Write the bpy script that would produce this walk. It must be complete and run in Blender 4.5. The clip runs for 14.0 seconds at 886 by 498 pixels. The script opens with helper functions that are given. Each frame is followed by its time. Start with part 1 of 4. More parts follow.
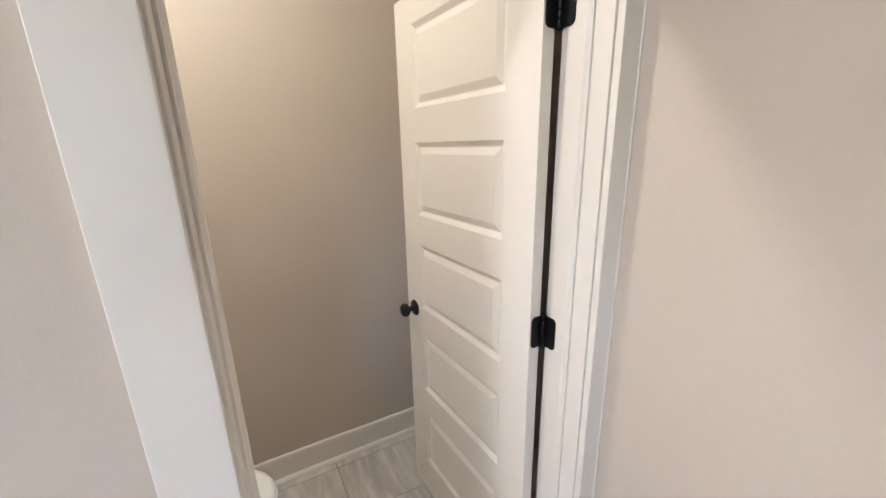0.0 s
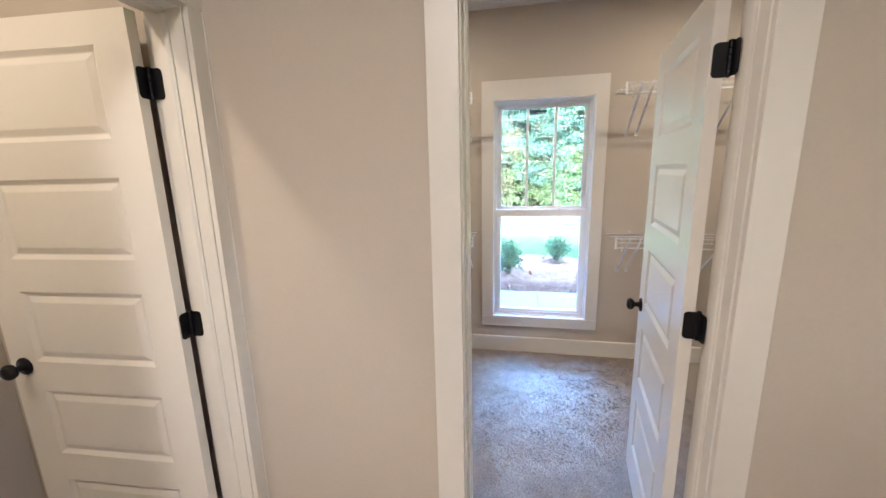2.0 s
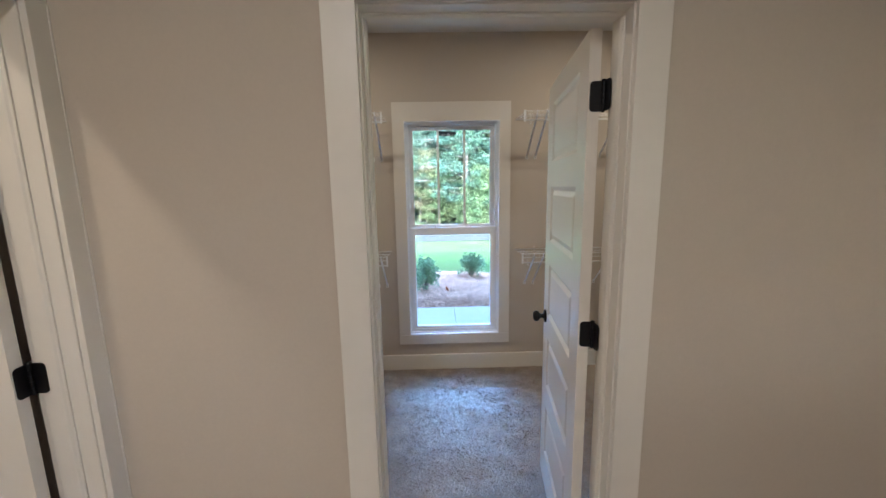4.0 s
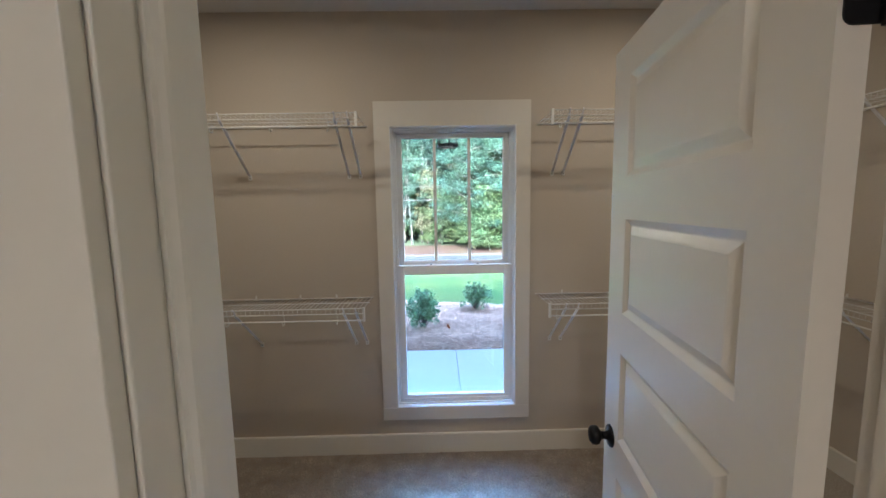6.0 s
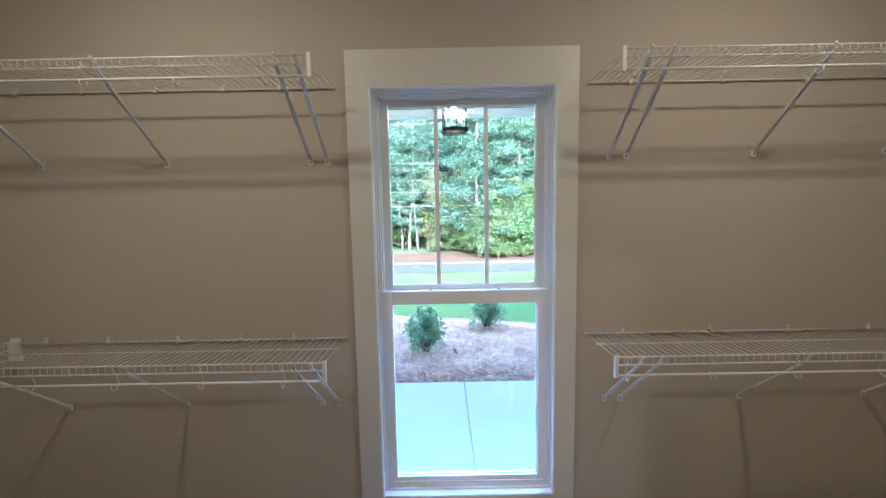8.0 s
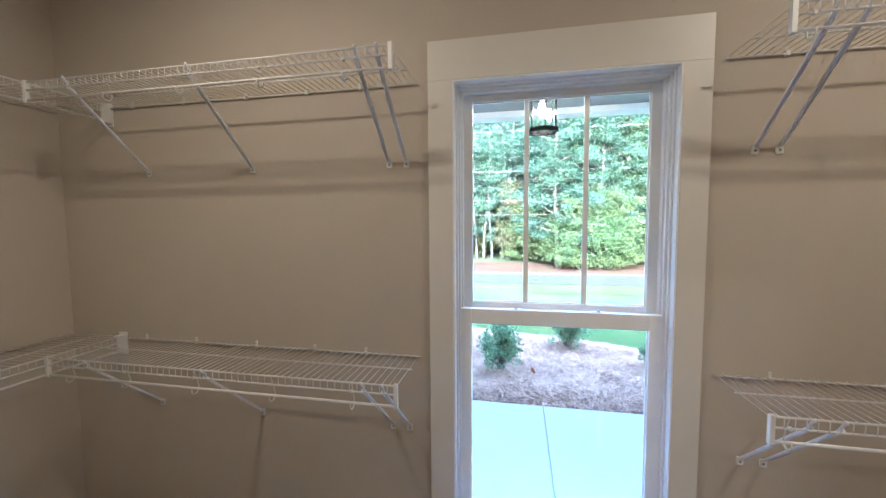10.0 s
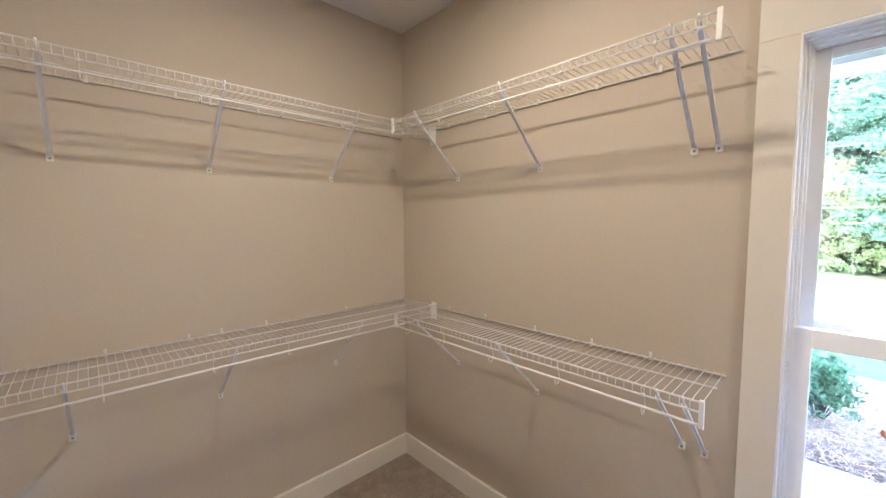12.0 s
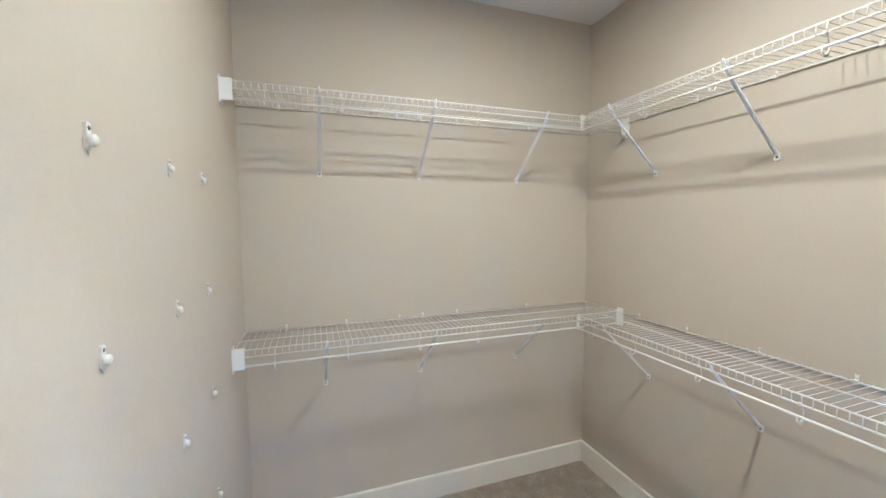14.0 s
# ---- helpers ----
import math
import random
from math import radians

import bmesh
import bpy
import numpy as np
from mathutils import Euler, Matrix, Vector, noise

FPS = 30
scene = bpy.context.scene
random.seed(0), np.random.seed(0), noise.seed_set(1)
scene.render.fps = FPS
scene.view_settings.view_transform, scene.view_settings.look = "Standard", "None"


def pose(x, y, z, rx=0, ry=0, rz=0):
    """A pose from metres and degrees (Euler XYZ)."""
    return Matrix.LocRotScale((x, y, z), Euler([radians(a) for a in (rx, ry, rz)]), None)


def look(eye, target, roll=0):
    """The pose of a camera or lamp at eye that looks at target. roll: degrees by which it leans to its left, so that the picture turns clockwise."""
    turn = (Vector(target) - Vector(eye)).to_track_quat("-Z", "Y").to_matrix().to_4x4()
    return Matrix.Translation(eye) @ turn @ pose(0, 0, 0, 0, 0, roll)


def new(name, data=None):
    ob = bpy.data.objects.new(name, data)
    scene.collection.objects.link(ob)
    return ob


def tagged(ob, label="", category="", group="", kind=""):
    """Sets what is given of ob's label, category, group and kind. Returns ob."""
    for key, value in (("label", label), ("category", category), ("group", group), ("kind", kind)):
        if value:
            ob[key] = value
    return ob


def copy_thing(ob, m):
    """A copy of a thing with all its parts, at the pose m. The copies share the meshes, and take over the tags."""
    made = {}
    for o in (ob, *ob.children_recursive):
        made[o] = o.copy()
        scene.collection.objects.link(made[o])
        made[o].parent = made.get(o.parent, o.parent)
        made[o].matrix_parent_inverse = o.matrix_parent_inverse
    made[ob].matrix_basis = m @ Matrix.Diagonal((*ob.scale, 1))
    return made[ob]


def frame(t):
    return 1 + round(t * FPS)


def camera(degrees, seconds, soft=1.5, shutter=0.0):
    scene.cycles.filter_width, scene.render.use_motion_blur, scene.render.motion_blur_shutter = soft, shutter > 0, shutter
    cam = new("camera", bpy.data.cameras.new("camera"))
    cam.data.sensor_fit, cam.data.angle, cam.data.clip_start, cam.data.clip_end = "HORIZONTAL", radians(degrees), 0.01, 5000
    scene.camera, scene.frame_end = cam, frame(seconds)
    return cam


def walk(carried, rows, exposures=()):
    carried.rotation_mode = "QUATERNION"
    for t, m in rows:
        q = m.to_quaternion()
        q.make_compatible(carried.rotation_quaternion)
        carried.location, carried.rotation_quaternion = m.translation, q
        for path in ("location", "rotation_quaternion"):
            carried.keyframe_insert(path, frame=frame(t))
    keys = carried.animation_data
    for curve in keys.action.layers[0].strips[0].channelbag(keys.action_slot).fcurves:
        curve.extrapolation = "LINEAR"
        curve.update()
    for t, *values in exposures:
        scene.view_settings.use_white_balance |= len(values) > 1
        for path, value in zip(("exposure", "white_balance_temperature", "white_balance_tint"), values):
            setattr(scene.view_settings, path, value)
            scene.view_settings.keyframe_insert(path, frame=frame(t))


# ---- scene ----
cam = camera(99.3, 14.0)
METRES, EYE, TILT, LEAN, TURN = 2.5, 1.5, 0.0, 0.0, -37.0
PATH = [
    (0, (0.032, 0.244, 1.57), (0.944, 1.942, 1.035), -1.3),
    (0.5, (-0.018, 0.127, 1.576), (1.295, 1.554, 1.085), -1.5),
    (1, (-0.106, -0.001, 1.581), (1.518, 1.08, 1.14), -1.7),
    (1.5, (-0.233, -0.119, 1.568), (1.587, 0.609, 1.171), -1.7),
    (2, (-0.324, -0.165, 1.572), (1.597, 0.22, 1.17), -1.4),
    (2.2, (-0.355, -0.181, 1.573), (1.584, 0.111, 1.18), -1.4),
    (2.5, (-0.392, -0.175, 1.574), (1.563, -0.021, 1.181), -1.3),
    (3, (-0.431, -0.174, 1.581), (1.53, -0.148, 1.187), -1.2),
    (5.3, (0.174, -0.241, 1.586), (2.156, -0.292, 1.323), -1.0),
    (5.5, (0.266, -0.244, 1.604), (2.249, -0.284, 1.349), -0.9),
    (5.9, (0.450, -0.236, 1.62), (2.437, -0.273, 1.394), -0.9),
    (6, (0.486, -0.241, 1.62), (2.473, -0.273, 1.398), -1.0),
    (6.5, (0.706, -0.232, 1.606), (2.695, -0.276, 1.402), -1.0),
    (7, (0.931, -0.264, 1.591), (2.922, -0.269, 1.4), -1.1),
    (7.2, (1.003, -0.263, 1.591), (2.994, -0.267, 1.402), -1.1),
    (9.5, (1.422, -0.239, 1.582), (3.411, -0.081, 1.447), -0.7),
    (10, (1.418, -0.205, 1.585), (3.375, 0.184, 1.448), -0.4),
    (10.5, (1.388, -0.166, 1.592), (3.26, 0.521, 1.447), -0.4),
    (11, (1.37, -0.138, 1.586), (3.097, 0.861, 1.444), -0.4),
    (11.5, (1.345, -0.098, 1.578), (2.9, 1.152, 1.437), -0.2),
    (12, (1.307, -0.066, 1.579), (2.683, 1.378, 1.431), -0.3),
    (12.5, (1.284, -0.047, 1.574), (2.467, 1.558, 1.426), -0.3),
    (13, (1.237, -0.037, 1.581), (2.238, 1.688, 1.434), -0.1),
    (13.5, (1.211, -0.044, 1.583), (2.0, 1.788, 1.439), -0.2),
    (14, (1.19, -0.047, 1.584), (1.844, 1.837, 1.433), -0.3),
]
EXPOSURES = [
    (0.0, 5.6, 4650, 12), (0.5, 5.55, 4620, 13), (1.0, 5.4, 4600, 12), (1.5, 5.35, 5000, 14), (2.0, 5.3, 5100, 14), (2.5, 5.15, 5130, 14), (3.0, 4.82, 5000, 12), (5.5, 4.48, 5140, 11), (6.5, 4.33, 4920, 9),
    (7.2, 4.41, 4870, 9), (9.5, 4.66, 5110, 11), (10.0, 4.76, 5080, 12), (10.5, 5.08, 5130, 14), (11.0, 5.28, 5180, 14), (11.5, 5.4, 5330, 16), (12.5, 5.92, 4900, 12), (13.0, 6.04, 4670, 10), (13.5, 6.1, 4560, 8), (14.0, 6.12, 4420, 5),
]
walk(cam, [(t, look(eye, target, roll)) for t, eye, target, roll in PATH], EXPOSURES)

# ---------- world, sun, lights ----------
world = bpy.data.worlds.new("world")
scene.world = world
world.use_nodes = True
wn, wl = world.node_tree.nodes, world.node_tree.links
sky = wn.new("ShaderNodeTexSky")
sky.sky_type = "NISHITA"
sky.sun_disc = False
sky.dust_density, sky.ozone_density = 4.0, 0.6
SUN_ELEV, SUN_AZ = 31.0, 268.0   # azimuth clockwise from +y: the sun stands behind the house, to the west
sky.sun_elevation, sky.sun_rotation = radians(SUN_ELEV), radians(SUN_AZ)
wl.new(sky.outputs[0], wn["Background"].inputs[0])
wn["Background"].inputs[1].default_value = 0.15

sun = new("sun", bpy.data.lights.new("sun", "SUN"))
sun.data.energy, sun.data.angle, sun.data.color = 0.72, radians(1.0), (1.0, 0.96, 0.90)
_a, _e = radians(SUN_AZ), radians(SUN_ELEV)
sun.matrix_world = look((math.sin(_a) * math.cos(_e) * 30, math.cos(_a) * math.cos(_e) * 30, math.sin(_e) * 30), (0, 0, 0))


def disk_lamp(name, place, size, watts, color):
    ob = new(name, bpy.data.lights.new(name, "AREA"))
    ob.data.shape, ob.data.size, ob.data.energy, ob.data.color = "DISK", size, watts, color
    ob.location = place
    return ob


WARM = (1.0, 0.745, 0.435)
CEIL = 2.765
# closet lamps follow the shelf shadows; the hall one is added to light that room
LAMPS = [("closet_lamp", 1.88, 0.70, 0.47), ("closet_lamp_far", 1.88, -1.40, 0.50), ("toilet_lamp", -0.32, 1.40, 0.48), ("hall_lamp", -1.4, 0.15, 1.55)]
for _n, _x, _y, _w in LAMPS:
    disk_lamp(_n, (_x, _y, CEIL - 0.032), 0.35 if _n.startswith("hall") else (0.13 if _n.startswith("toilet") else 0.10), _w, (1.0, 0.80, 0.58) if _n.startswith("hall") else WARM)

# added lamp, out of view: sky's light reaching the window beneath the porch's edge
sky_fill = new("window_skylight", bpy.data.lights.new("window_skylight", "AREA"))
sky_fill.data.shape, sky_fill.data.size, sky_fill.data.size_y, sky_fill.data.energy, sky_fill.data.color = "RECTANGLE", 2.4, 0.7, 6.6, (0.24, 0.52, 1.0)
sky_fill.data.spread = radians(65)
sky_fill.matrix_world = look((5.45, -0.35, 3.1), (2.9, -0.35, 1.1))


# ---------- materials ----------
def mat(name, color, rough=0.5, metal=0.0, grain=0.0, grain_scale=60.0, blotch=0.0, blotch_scale=2.0, bump=0.0, bump_scale=400.0, dist=0.002, tint=None, spec=0.5, island=0.0):
    m = bpy.data.materials.new(name)
    m.use_nodes = True
    n, l = m.node_tree.nodes, m.node_tree.links
    p = n["Principled BSDF"]
    p.inputs["Roughness"].default_value, p.inputs["Metallic"].default_value = rough, metal
    p.inputs["Specular IOR Level"].default_value = spec
    co = n.new("ShaderNodeTexCoord").outputs["Object"]
    base = n.new("ShaderNodeRGB").outputs[0]
    base.default_value = (*color, 1)
    out = base

    def vary(out, scale, amount, detail=4.0, other=None):
        t = n.new("ShaderNodeTexNoise")
        t.inputs["Scale"].default_value, t.inputs["Detail"].default_value = scale, detail
        l.new(co, t.inputs["Vector"])
        r = n.new("ShaderNodeMapRange")
        r.inputs["From Min"].default_value, r.inputs["From Max"].default_value = 0.3, 0.7
        l.new(t.outputs["Fac"], r.inputs["Value"])
        x = n.new("ShaderNodeMix")
        x.data_type = "RGBA"
        x.inputs["B"].default_value = (*(other or [c * (1 - amount) for c in color]), 1)
        f = n.new("ShaderNodeMath")
        f.operation = "MULTIPLY"
        f.inputs[1].default_value = 1.0 if other is None else amount
        l.new(r.outputs[0], f.inputs[0])
        l.new(f.outputs[0], x.inputs["Factor"])
        l.new(out, x.inputs["A"])
        return x.outputs["Result"]

    if grain:
        out = vary(out, grain_scale, grain)
    if blotch:
        out = vary(out, blotch_scale, blotch, 3.0, tint or [c * 0.8 for c in color])
    if island:
        g = n.new("ShaderNodeNewGeometry").outputs["Random Per Island"]
        h = n.new("ShaderNodeHueSaturation")
        r = n.new("ShaderNodeMapRange")
        r.inputs["To Min"].default_value, r.inputs["To Max"].default_value = 1 - island, 1 + island
        l.new(g, r.inputs["Value"])
        l.new(r.outputs[0], h.inputs["Value"])
        l.new(out, h.inputs["Color"])
        out = h.outputs["Color"]
    l.new(out, p.inputs["Base Color"])
    if bump:
        t = n.new("ShaderNodeTexNoise")
        t.inputs["Scale"].default_value, t.inputs["Detail"].default_value = bump_scale, 3.0
        l.new(co, t.inputs["Vector"])
        b = n.new("ShaderNodeBump")
        b.inputs["Strength"].default_value, b.inputs["Distance"].default_value = bump, dist
        l.new(t.outputs["Fac"], b.inputs["Height"])
        l.new(b.outputs[0], p.inputs["Normal"])
    return m


WALL = mat("wall_paint", (0.52, 0.462, 0.385), 0.75, grain=0.03, grain_scale=90, blotch=0.25, blotch_scale=1.7, tint=(0.47, 0.42, 0.35), bump=0.25, bump_scale=260, dist=0.001, spec=0.3)
CEILP = mat("ceiling_paint", (0.72, 0.71, 0.69), 0.9, grain=0.03, grain_scale=120, bump=0.5, bump_scale=180, dist=0.002, spec=0.2)
TRIM = mat("trim_paint", (0.70, 0.665, 0.60), 0.38, grain=0.02, grain_scale=30, blotch=0.2, blotch_scale=3, tint=(0.66, 0.625, 0.56), bump=0.12, bump_scale=90, dist=0.001)
DOORP = mat("door_paint", (0.74, 0.70, 0.63), 0.32, grain=0.015, grain_scale=50, blotch=0.2, blotch_scale=2.5, tint=(0.70, 0.66, 0.59), bump=0.15, bump_scale=130, dist=0.001)
VINYL = mat("white_vinyl", (0.86, 0.87, 0.88), 0.3, grain=0.02, grain_scale=20)
LANTBLACK = mat("lantern_black_paint", (0.010, 0.010, 0.012), 0.7, grain=0.2, grain_scale=200, spec=0.2)
BLACK = mat("black_metal", (0.012, 0.012, 0.014), 0.38, 0.6, grain=0.2, grain_scale=200, bump=0.1, bump_scale=300, dist=0.0005)
WIRE = mat("white_wire_coating", (0.76, 0.75, 0.73), 0.3, grain=0.02, grain_scale=40)
BRACK = mat("bracket_enamel", (0.84, 0.85, 0.91), 0.3, grain=0.03, grain_scale=40)
CLIPP = mat("natural_clip_plastic", (0.69, 0.68, 0.65), 0.45, grain=0.03, grain_scale=60)
PLAST = mat("white_plastic", (0.78, 0.78, 0.76), 0.35, grain=0.02, grain_scale=60)
CERAM = mat("white_ceramic", (0.82, 0.81, 0.78), 0.08)
CONC = mat("concrete", (0.40, 0.40, 0.375), 0.9, grain=0.12, grain_scale=160, blotch=0.4, blotch_scale=1.5, bump=0.5, bump_scale=300, dist=0.002)
STRAW = mat("pine_straw", (0.60, 0.41, 0.30), 0.8, island=0.75, spec=0.2)
SOIL = mat("straw_bed", (0.34, 0.20, 0.14), 0.95, grain=0.5, grain_scale=60, blotch=0.6, blotch_scale=4, bump=1.0, bump_scale=80, dist=0.02)
CLAY = mat("red_clay_verge", (0.085, 0.05, 0.042), 0.95, spec=0.05, grain=0.4, grain_scale=10, blotch=0.6, blotch_scale=1, tint=(0.075, 0.07, 0.04))
DRYGRASS = mat("dry_grass", (0.10, 0.125, 0.055), 0.95, spec=0.05, grain=0.5, grain_scale=30, blotch=0.9, blotch_scale=0.6, tint=(0.10, 0.19, 0.06), bump=1.0, bump_scale=100, dist=0.02)
LAWN = mat("lawn", (0.075, 0.17, 0.06), 0.9, spec=0.1, grain=0.5, grain_scale=40, blotch=0.7, blotch_scale=0.9, tint=(0.13, 0.17, 0.06), bump=1.0, bump_scale=120, dist=0.02)
ASPH = mat("asphalt", (0.055, 0.062, 0.06), 0.95, spec=0.05, grain=0.15, grain_scale=60, bump=0.5, bump_scale=200)
PALEBARK = mat("pale_bark", (0.13, 0.135, 0.13), 0.9, grain=0.4, grain_scale=9, blotch=0.6, blotch_scale=2, tint=(0.085, 0.085, 0.08), bump=0.8, bump_scale=20, dist=0.02)
BARK = mat("bark", (0.17, 0.155, 0.14), 0.9, grain=0.5, grain_scale=20, blotch=0.6, blotch_scale=3, tint=(0.16, 0.145, 0.125), bump=1.0, bump_scale=25, dist=0.02)
LEAF = mat("leaf", (0.062, 0.145, 0.118), 0.6, island=0.2, blotch=0.9, blotch_scale=0.55, tint=(0.085, 0.155, 0.085))
LEAFY = mat("yellow_green_leaf", (0.085, 0.175, 0.078), 0.6, island=0.2, blotch=0.9, blotch_scale=0.7, tint=(0.125, 0.145, 0.05))
PINE = mat("pine_needle", (0.08, 0.165, 0.145), 0.6, island=0.2, blotch=0.9, blotch_scale=0.6, tint=(0.095, 0.18, 0.12))
RUSSET = mat("fading_leaf", (0.15, 0.12, 0.08), 0.6, island=0.25, blotch=0.7, blotch_scale=0.9, tint=(0.13, 0.18, 0.07))
SHRUB = mat("shrub_leaf", (0.18, 0.30, 0.16), 0.4, island=0.5)


def translucent(m, amount):
    n, l = m.node_tree.nodes, m.node_tree.links
    p, o = n["Principled BSDF"], n["Material Output"]
    src = p.inputs["Base Color"].links[0].from_socket
    t, x = n.new("ShaderNodeBsdfTranslucent"), n.new("ShaderNodeMixShader")
    x.inputs[0].default_value = amount
    l.new(src, t.inputs["Color"])
    l.new(p.outputs[0], x.inputs[1])
    l.new(t.outputs[0], x.inputs[2])
    l.new(x.outputs[0], o.inputs["Surface"])


for _m in (LEAF, LEAFY, PINE, SHRUB, RUSSET):
    translucent(_m, 0.55)
# the shade beneath the trees is put into this dark floor colour
FLOORSHADE = mat("woods_floor_shade", (0.05, 0.085, 0.035), 0.95, grain=0.4, grain_scale=3)
SOFFIT = mat("soffit_paint", (0.24, 0.23, 0.20), 0.8, grain=0.04)
SIDING = mat("exterior_siding", (0.62, 0.62, 0.60), 0.7, grain=0.03)
SHINGLE = mat("roof_shingle", (0.07, 0.07, 0.075), 0.9, grain=0.4, grain_scale=25)
CABLE = mat("cable", (0.22, 0.23, 0.24), 0.6)
SCREW = mat("screw", (0.25, 0.25, 0.26), 0.35, 0.9)
RUST = mat("dry_leaf", (0.42, 0.13, 0.04), 0.7)


def glass_mat(name, rough=0.0):
    m = bpy.data.materials.new(name)
    m.use_nodes = True
    p = m.node_tree.nodes["Principled BSDF"]
    p.inputs["Base Color"].default_value = (0.97, 1.0, 0.985, 1)
    p.inputs["Transmission Weight"].default_value, p.inputs["Roughness"].default_value, p.inputs["IOR"].default_value = 1.0, rough, 1.45
    return m


GLASS = glass_mat("window_glass")


def glow(name, color, strength):
    m = bpy.data.materials.new(name)
    m.use_nodes = True
    p = m.node_tree.nodes["Principled BSDF"]
    p.inputs["Emission Color"].default_value, p.inputs["Emission Strength"].default_value = (*color, 1), strength
    return m


BULB = glow("bulb_glow", (1.0, 0.80, 0.55), 25.0)
LENSM = glow("lamp_lens", (1.0, 0.86, 0.68), 1.0)


# ---------- carpet and tile ----------
def carpet_mat():
    m = mat("carpet", (0.46, 0.405, 0.34), 1.0, grain=0.35, grain_scale=110, blotch=0.6, blotch_scale=14, tint=(0.38, 0.335, 0.28), bump=0.8, bump_scale=95, dist=0.008, spec=0.1)
    return m


CARPET = carpet_mat()
PILE = mat("carpet_pile", (0.53, 0.45, 0.37), 1.0, island=0.10, blotch=0.85, blotch_scale=11, tint=(0.30, 0.24, 0.185), spec=0.1)
translucent(PILE, 0.45)


def tile_mat():
    m = mat("veined_tile", (0.56, 0.53, 0.49), 0.3, grain=0.05, grain_scale=30)
    n, l = m.node_tree.nodes, m.node_tree.links
    co = [x for x in n if x.type == "TEX_COORD"][0]
    oi = n.new("ShaderNodeObjectInfo")
    mp = n.new("ShaderNodeMapping")
    mp.inputs["Scale"].default_value = (7, 1.2, 1)
    add = n.new("ShaderNodeVectorMath")
    add.operation = "ADD"
    l.new(co.outputs["Object"], add.inputs[0])
    l.new(oi.outputs["Random"], add.inputs[1])
    l.new(add.outputs[0], mp.inputs["Vector"])
    t = n.new("ShaderNodeTexNoise")
    t.inputs["Scale"].default_value, t.inputs["Detail"].default_value, t.inputs["Distortion"].default_value = 3.0, 6.0, 0.6
    l.new(mp.outputs[0], t.inputs["Vector"])
    r = n.new("ShaderNodeValToRGB")
    r.color_ramp.elements[0].position, r.color_ramp.elements[0].color = 0.35, (0.40, 0.375, 0.345, 1)
    r.color_ramp.elements[1].position, r.color_ramp.elements[1].color = 0.65, (0.60, 0.57, 0.53, 1)
    l.new(t.outputs["Fac"], r.inputs[0])
    l.new(r.outputs[0], n["Principled BSDF"].inputs["Base Color"])
    return m


TILE = tile_mat()
GROUT = mat("grout", (0.20, 0.19, 0.18), 0.95, grain=0.2, grain_scale=100)


# ---------- mesh helpers ----------
def box(bm, x0, x1, y0, y1, z0, z1, bev=0.0):
    made = bmesh.ops.create_cube(bm, size=1.0)["verts"]
    for v in made:
        v.co = Vector(((x0 + x1) / 2 + v.co.x * (x1 - x0), (y0 + y1) / 2 + v.co.y * (y1 - y0), (z0 + z1) / 2 + v.co.z * (z1 - z0)))
    if bev:
        edges = list({e for v in made for e in v.link_edges})
        bmesh.ops.bevel(bm, geom=edges, offset=bev, segments=2, profile=0.5, affect="EDGES")


def boxes(*items, bev=0.0):
    bm = bmesh.new()
    for it in items:
        box(bm, *it, bev=bev)
    return bm


def tube(bm, pts, r, sides=6, cap=True):
    pts = [Vector(p) for p in pts]
    rings = []
    ref = None
    for i, p in enumerate(pts):
        d = (pts[min(i + 1, len(pts) - 1)] - pts[max(i - 1, 0)]).normalized()
        if ref is None:
            ref = d.orthogonal().normalized()
        ref = (ref - d * ref.dot(d)).normalized()
        up = d.cross(ref)
        rr = r[i] if isinstance(r, (list, tuple)) else r
        rings.append([bm.verts.new(p + (ref * math.cos(a) + up * math.sin(a)) * rr) for a in [2 * math.pi * k / sides for k in range(sides)]])
    for a, b in zip(rings, rings[1:]):
        for k in range(sides):
            f = bm.faces.new((a[k], a[(k + 1) % sides], b[(k + 1) % sides], b[k]))
            f.smooth = True
    if cap:
        bm.faces.new(list(reversed(rings[0])))
        bm.faces.new(rings[-1])


def lathe(bm, prof, m=Matrix(), sides=24):
    """prof: (radius, height) pairs, turned round local z."""
    rings = [[bm.verts.new(m @ Vector((r * math.cos(a), r * math.sin(a), h))) for a in [2 * math.pi * k / sides for k in range(sides)]] for r, h in prof]
    for a, b in zip(rings, rings[1:]):
        for k in range(sides):
            f = bm.faces.new((a[k], a[(k + 1) % sides], b[(k + 1) % sides], b[k]))
            f.smooth = True
    bm.faces.new(list(reversed(rings[0])))
    bm.faces.new(rings[-1])


def extrude_profile(bm, prof, x0, x1, place=lambda u, a, b: (u, a, b)):
    """A closed profile of (a, b) points swept from x0 to x1."""
    r0 = [bm.verts.new(place(x0, a, b)) for a, b in prof]
    r1 = [bm.verts.new(place(x1, a, b)) for a, b in prof]
    n = len(prof)
    for k in range(n):
        bm.faces.new((r0[k], r0[(k + 1) % n], r1[(k + 1) % n], r1[k]))
    bm.faces.new(list(reversed(r0)))
    bm.faces.new(r1)


def obj(name, bm, material, parent=None, m=None):
    bmesh.ops.recalc_face_normals(bm, faces=bm.faces)
    me = bpy.data.meshes.new(name)
    bm.to_mesh(me)
    bm.free()
    me.materials.append(material)
    ob = new(name, me)
    if parent is not None:
        ob.parent = parent
    if m is not None:
        ob.matrix_basis = m
    return ob


def part(name, bm, material, parent, label="", m=None):
    return tagged(obj(name, bm, material, parent, m), label)


def structure(name, bm, material, label="", parent=None):
    return tagged(obj(name, bm, material, parent), label, kind="structure")


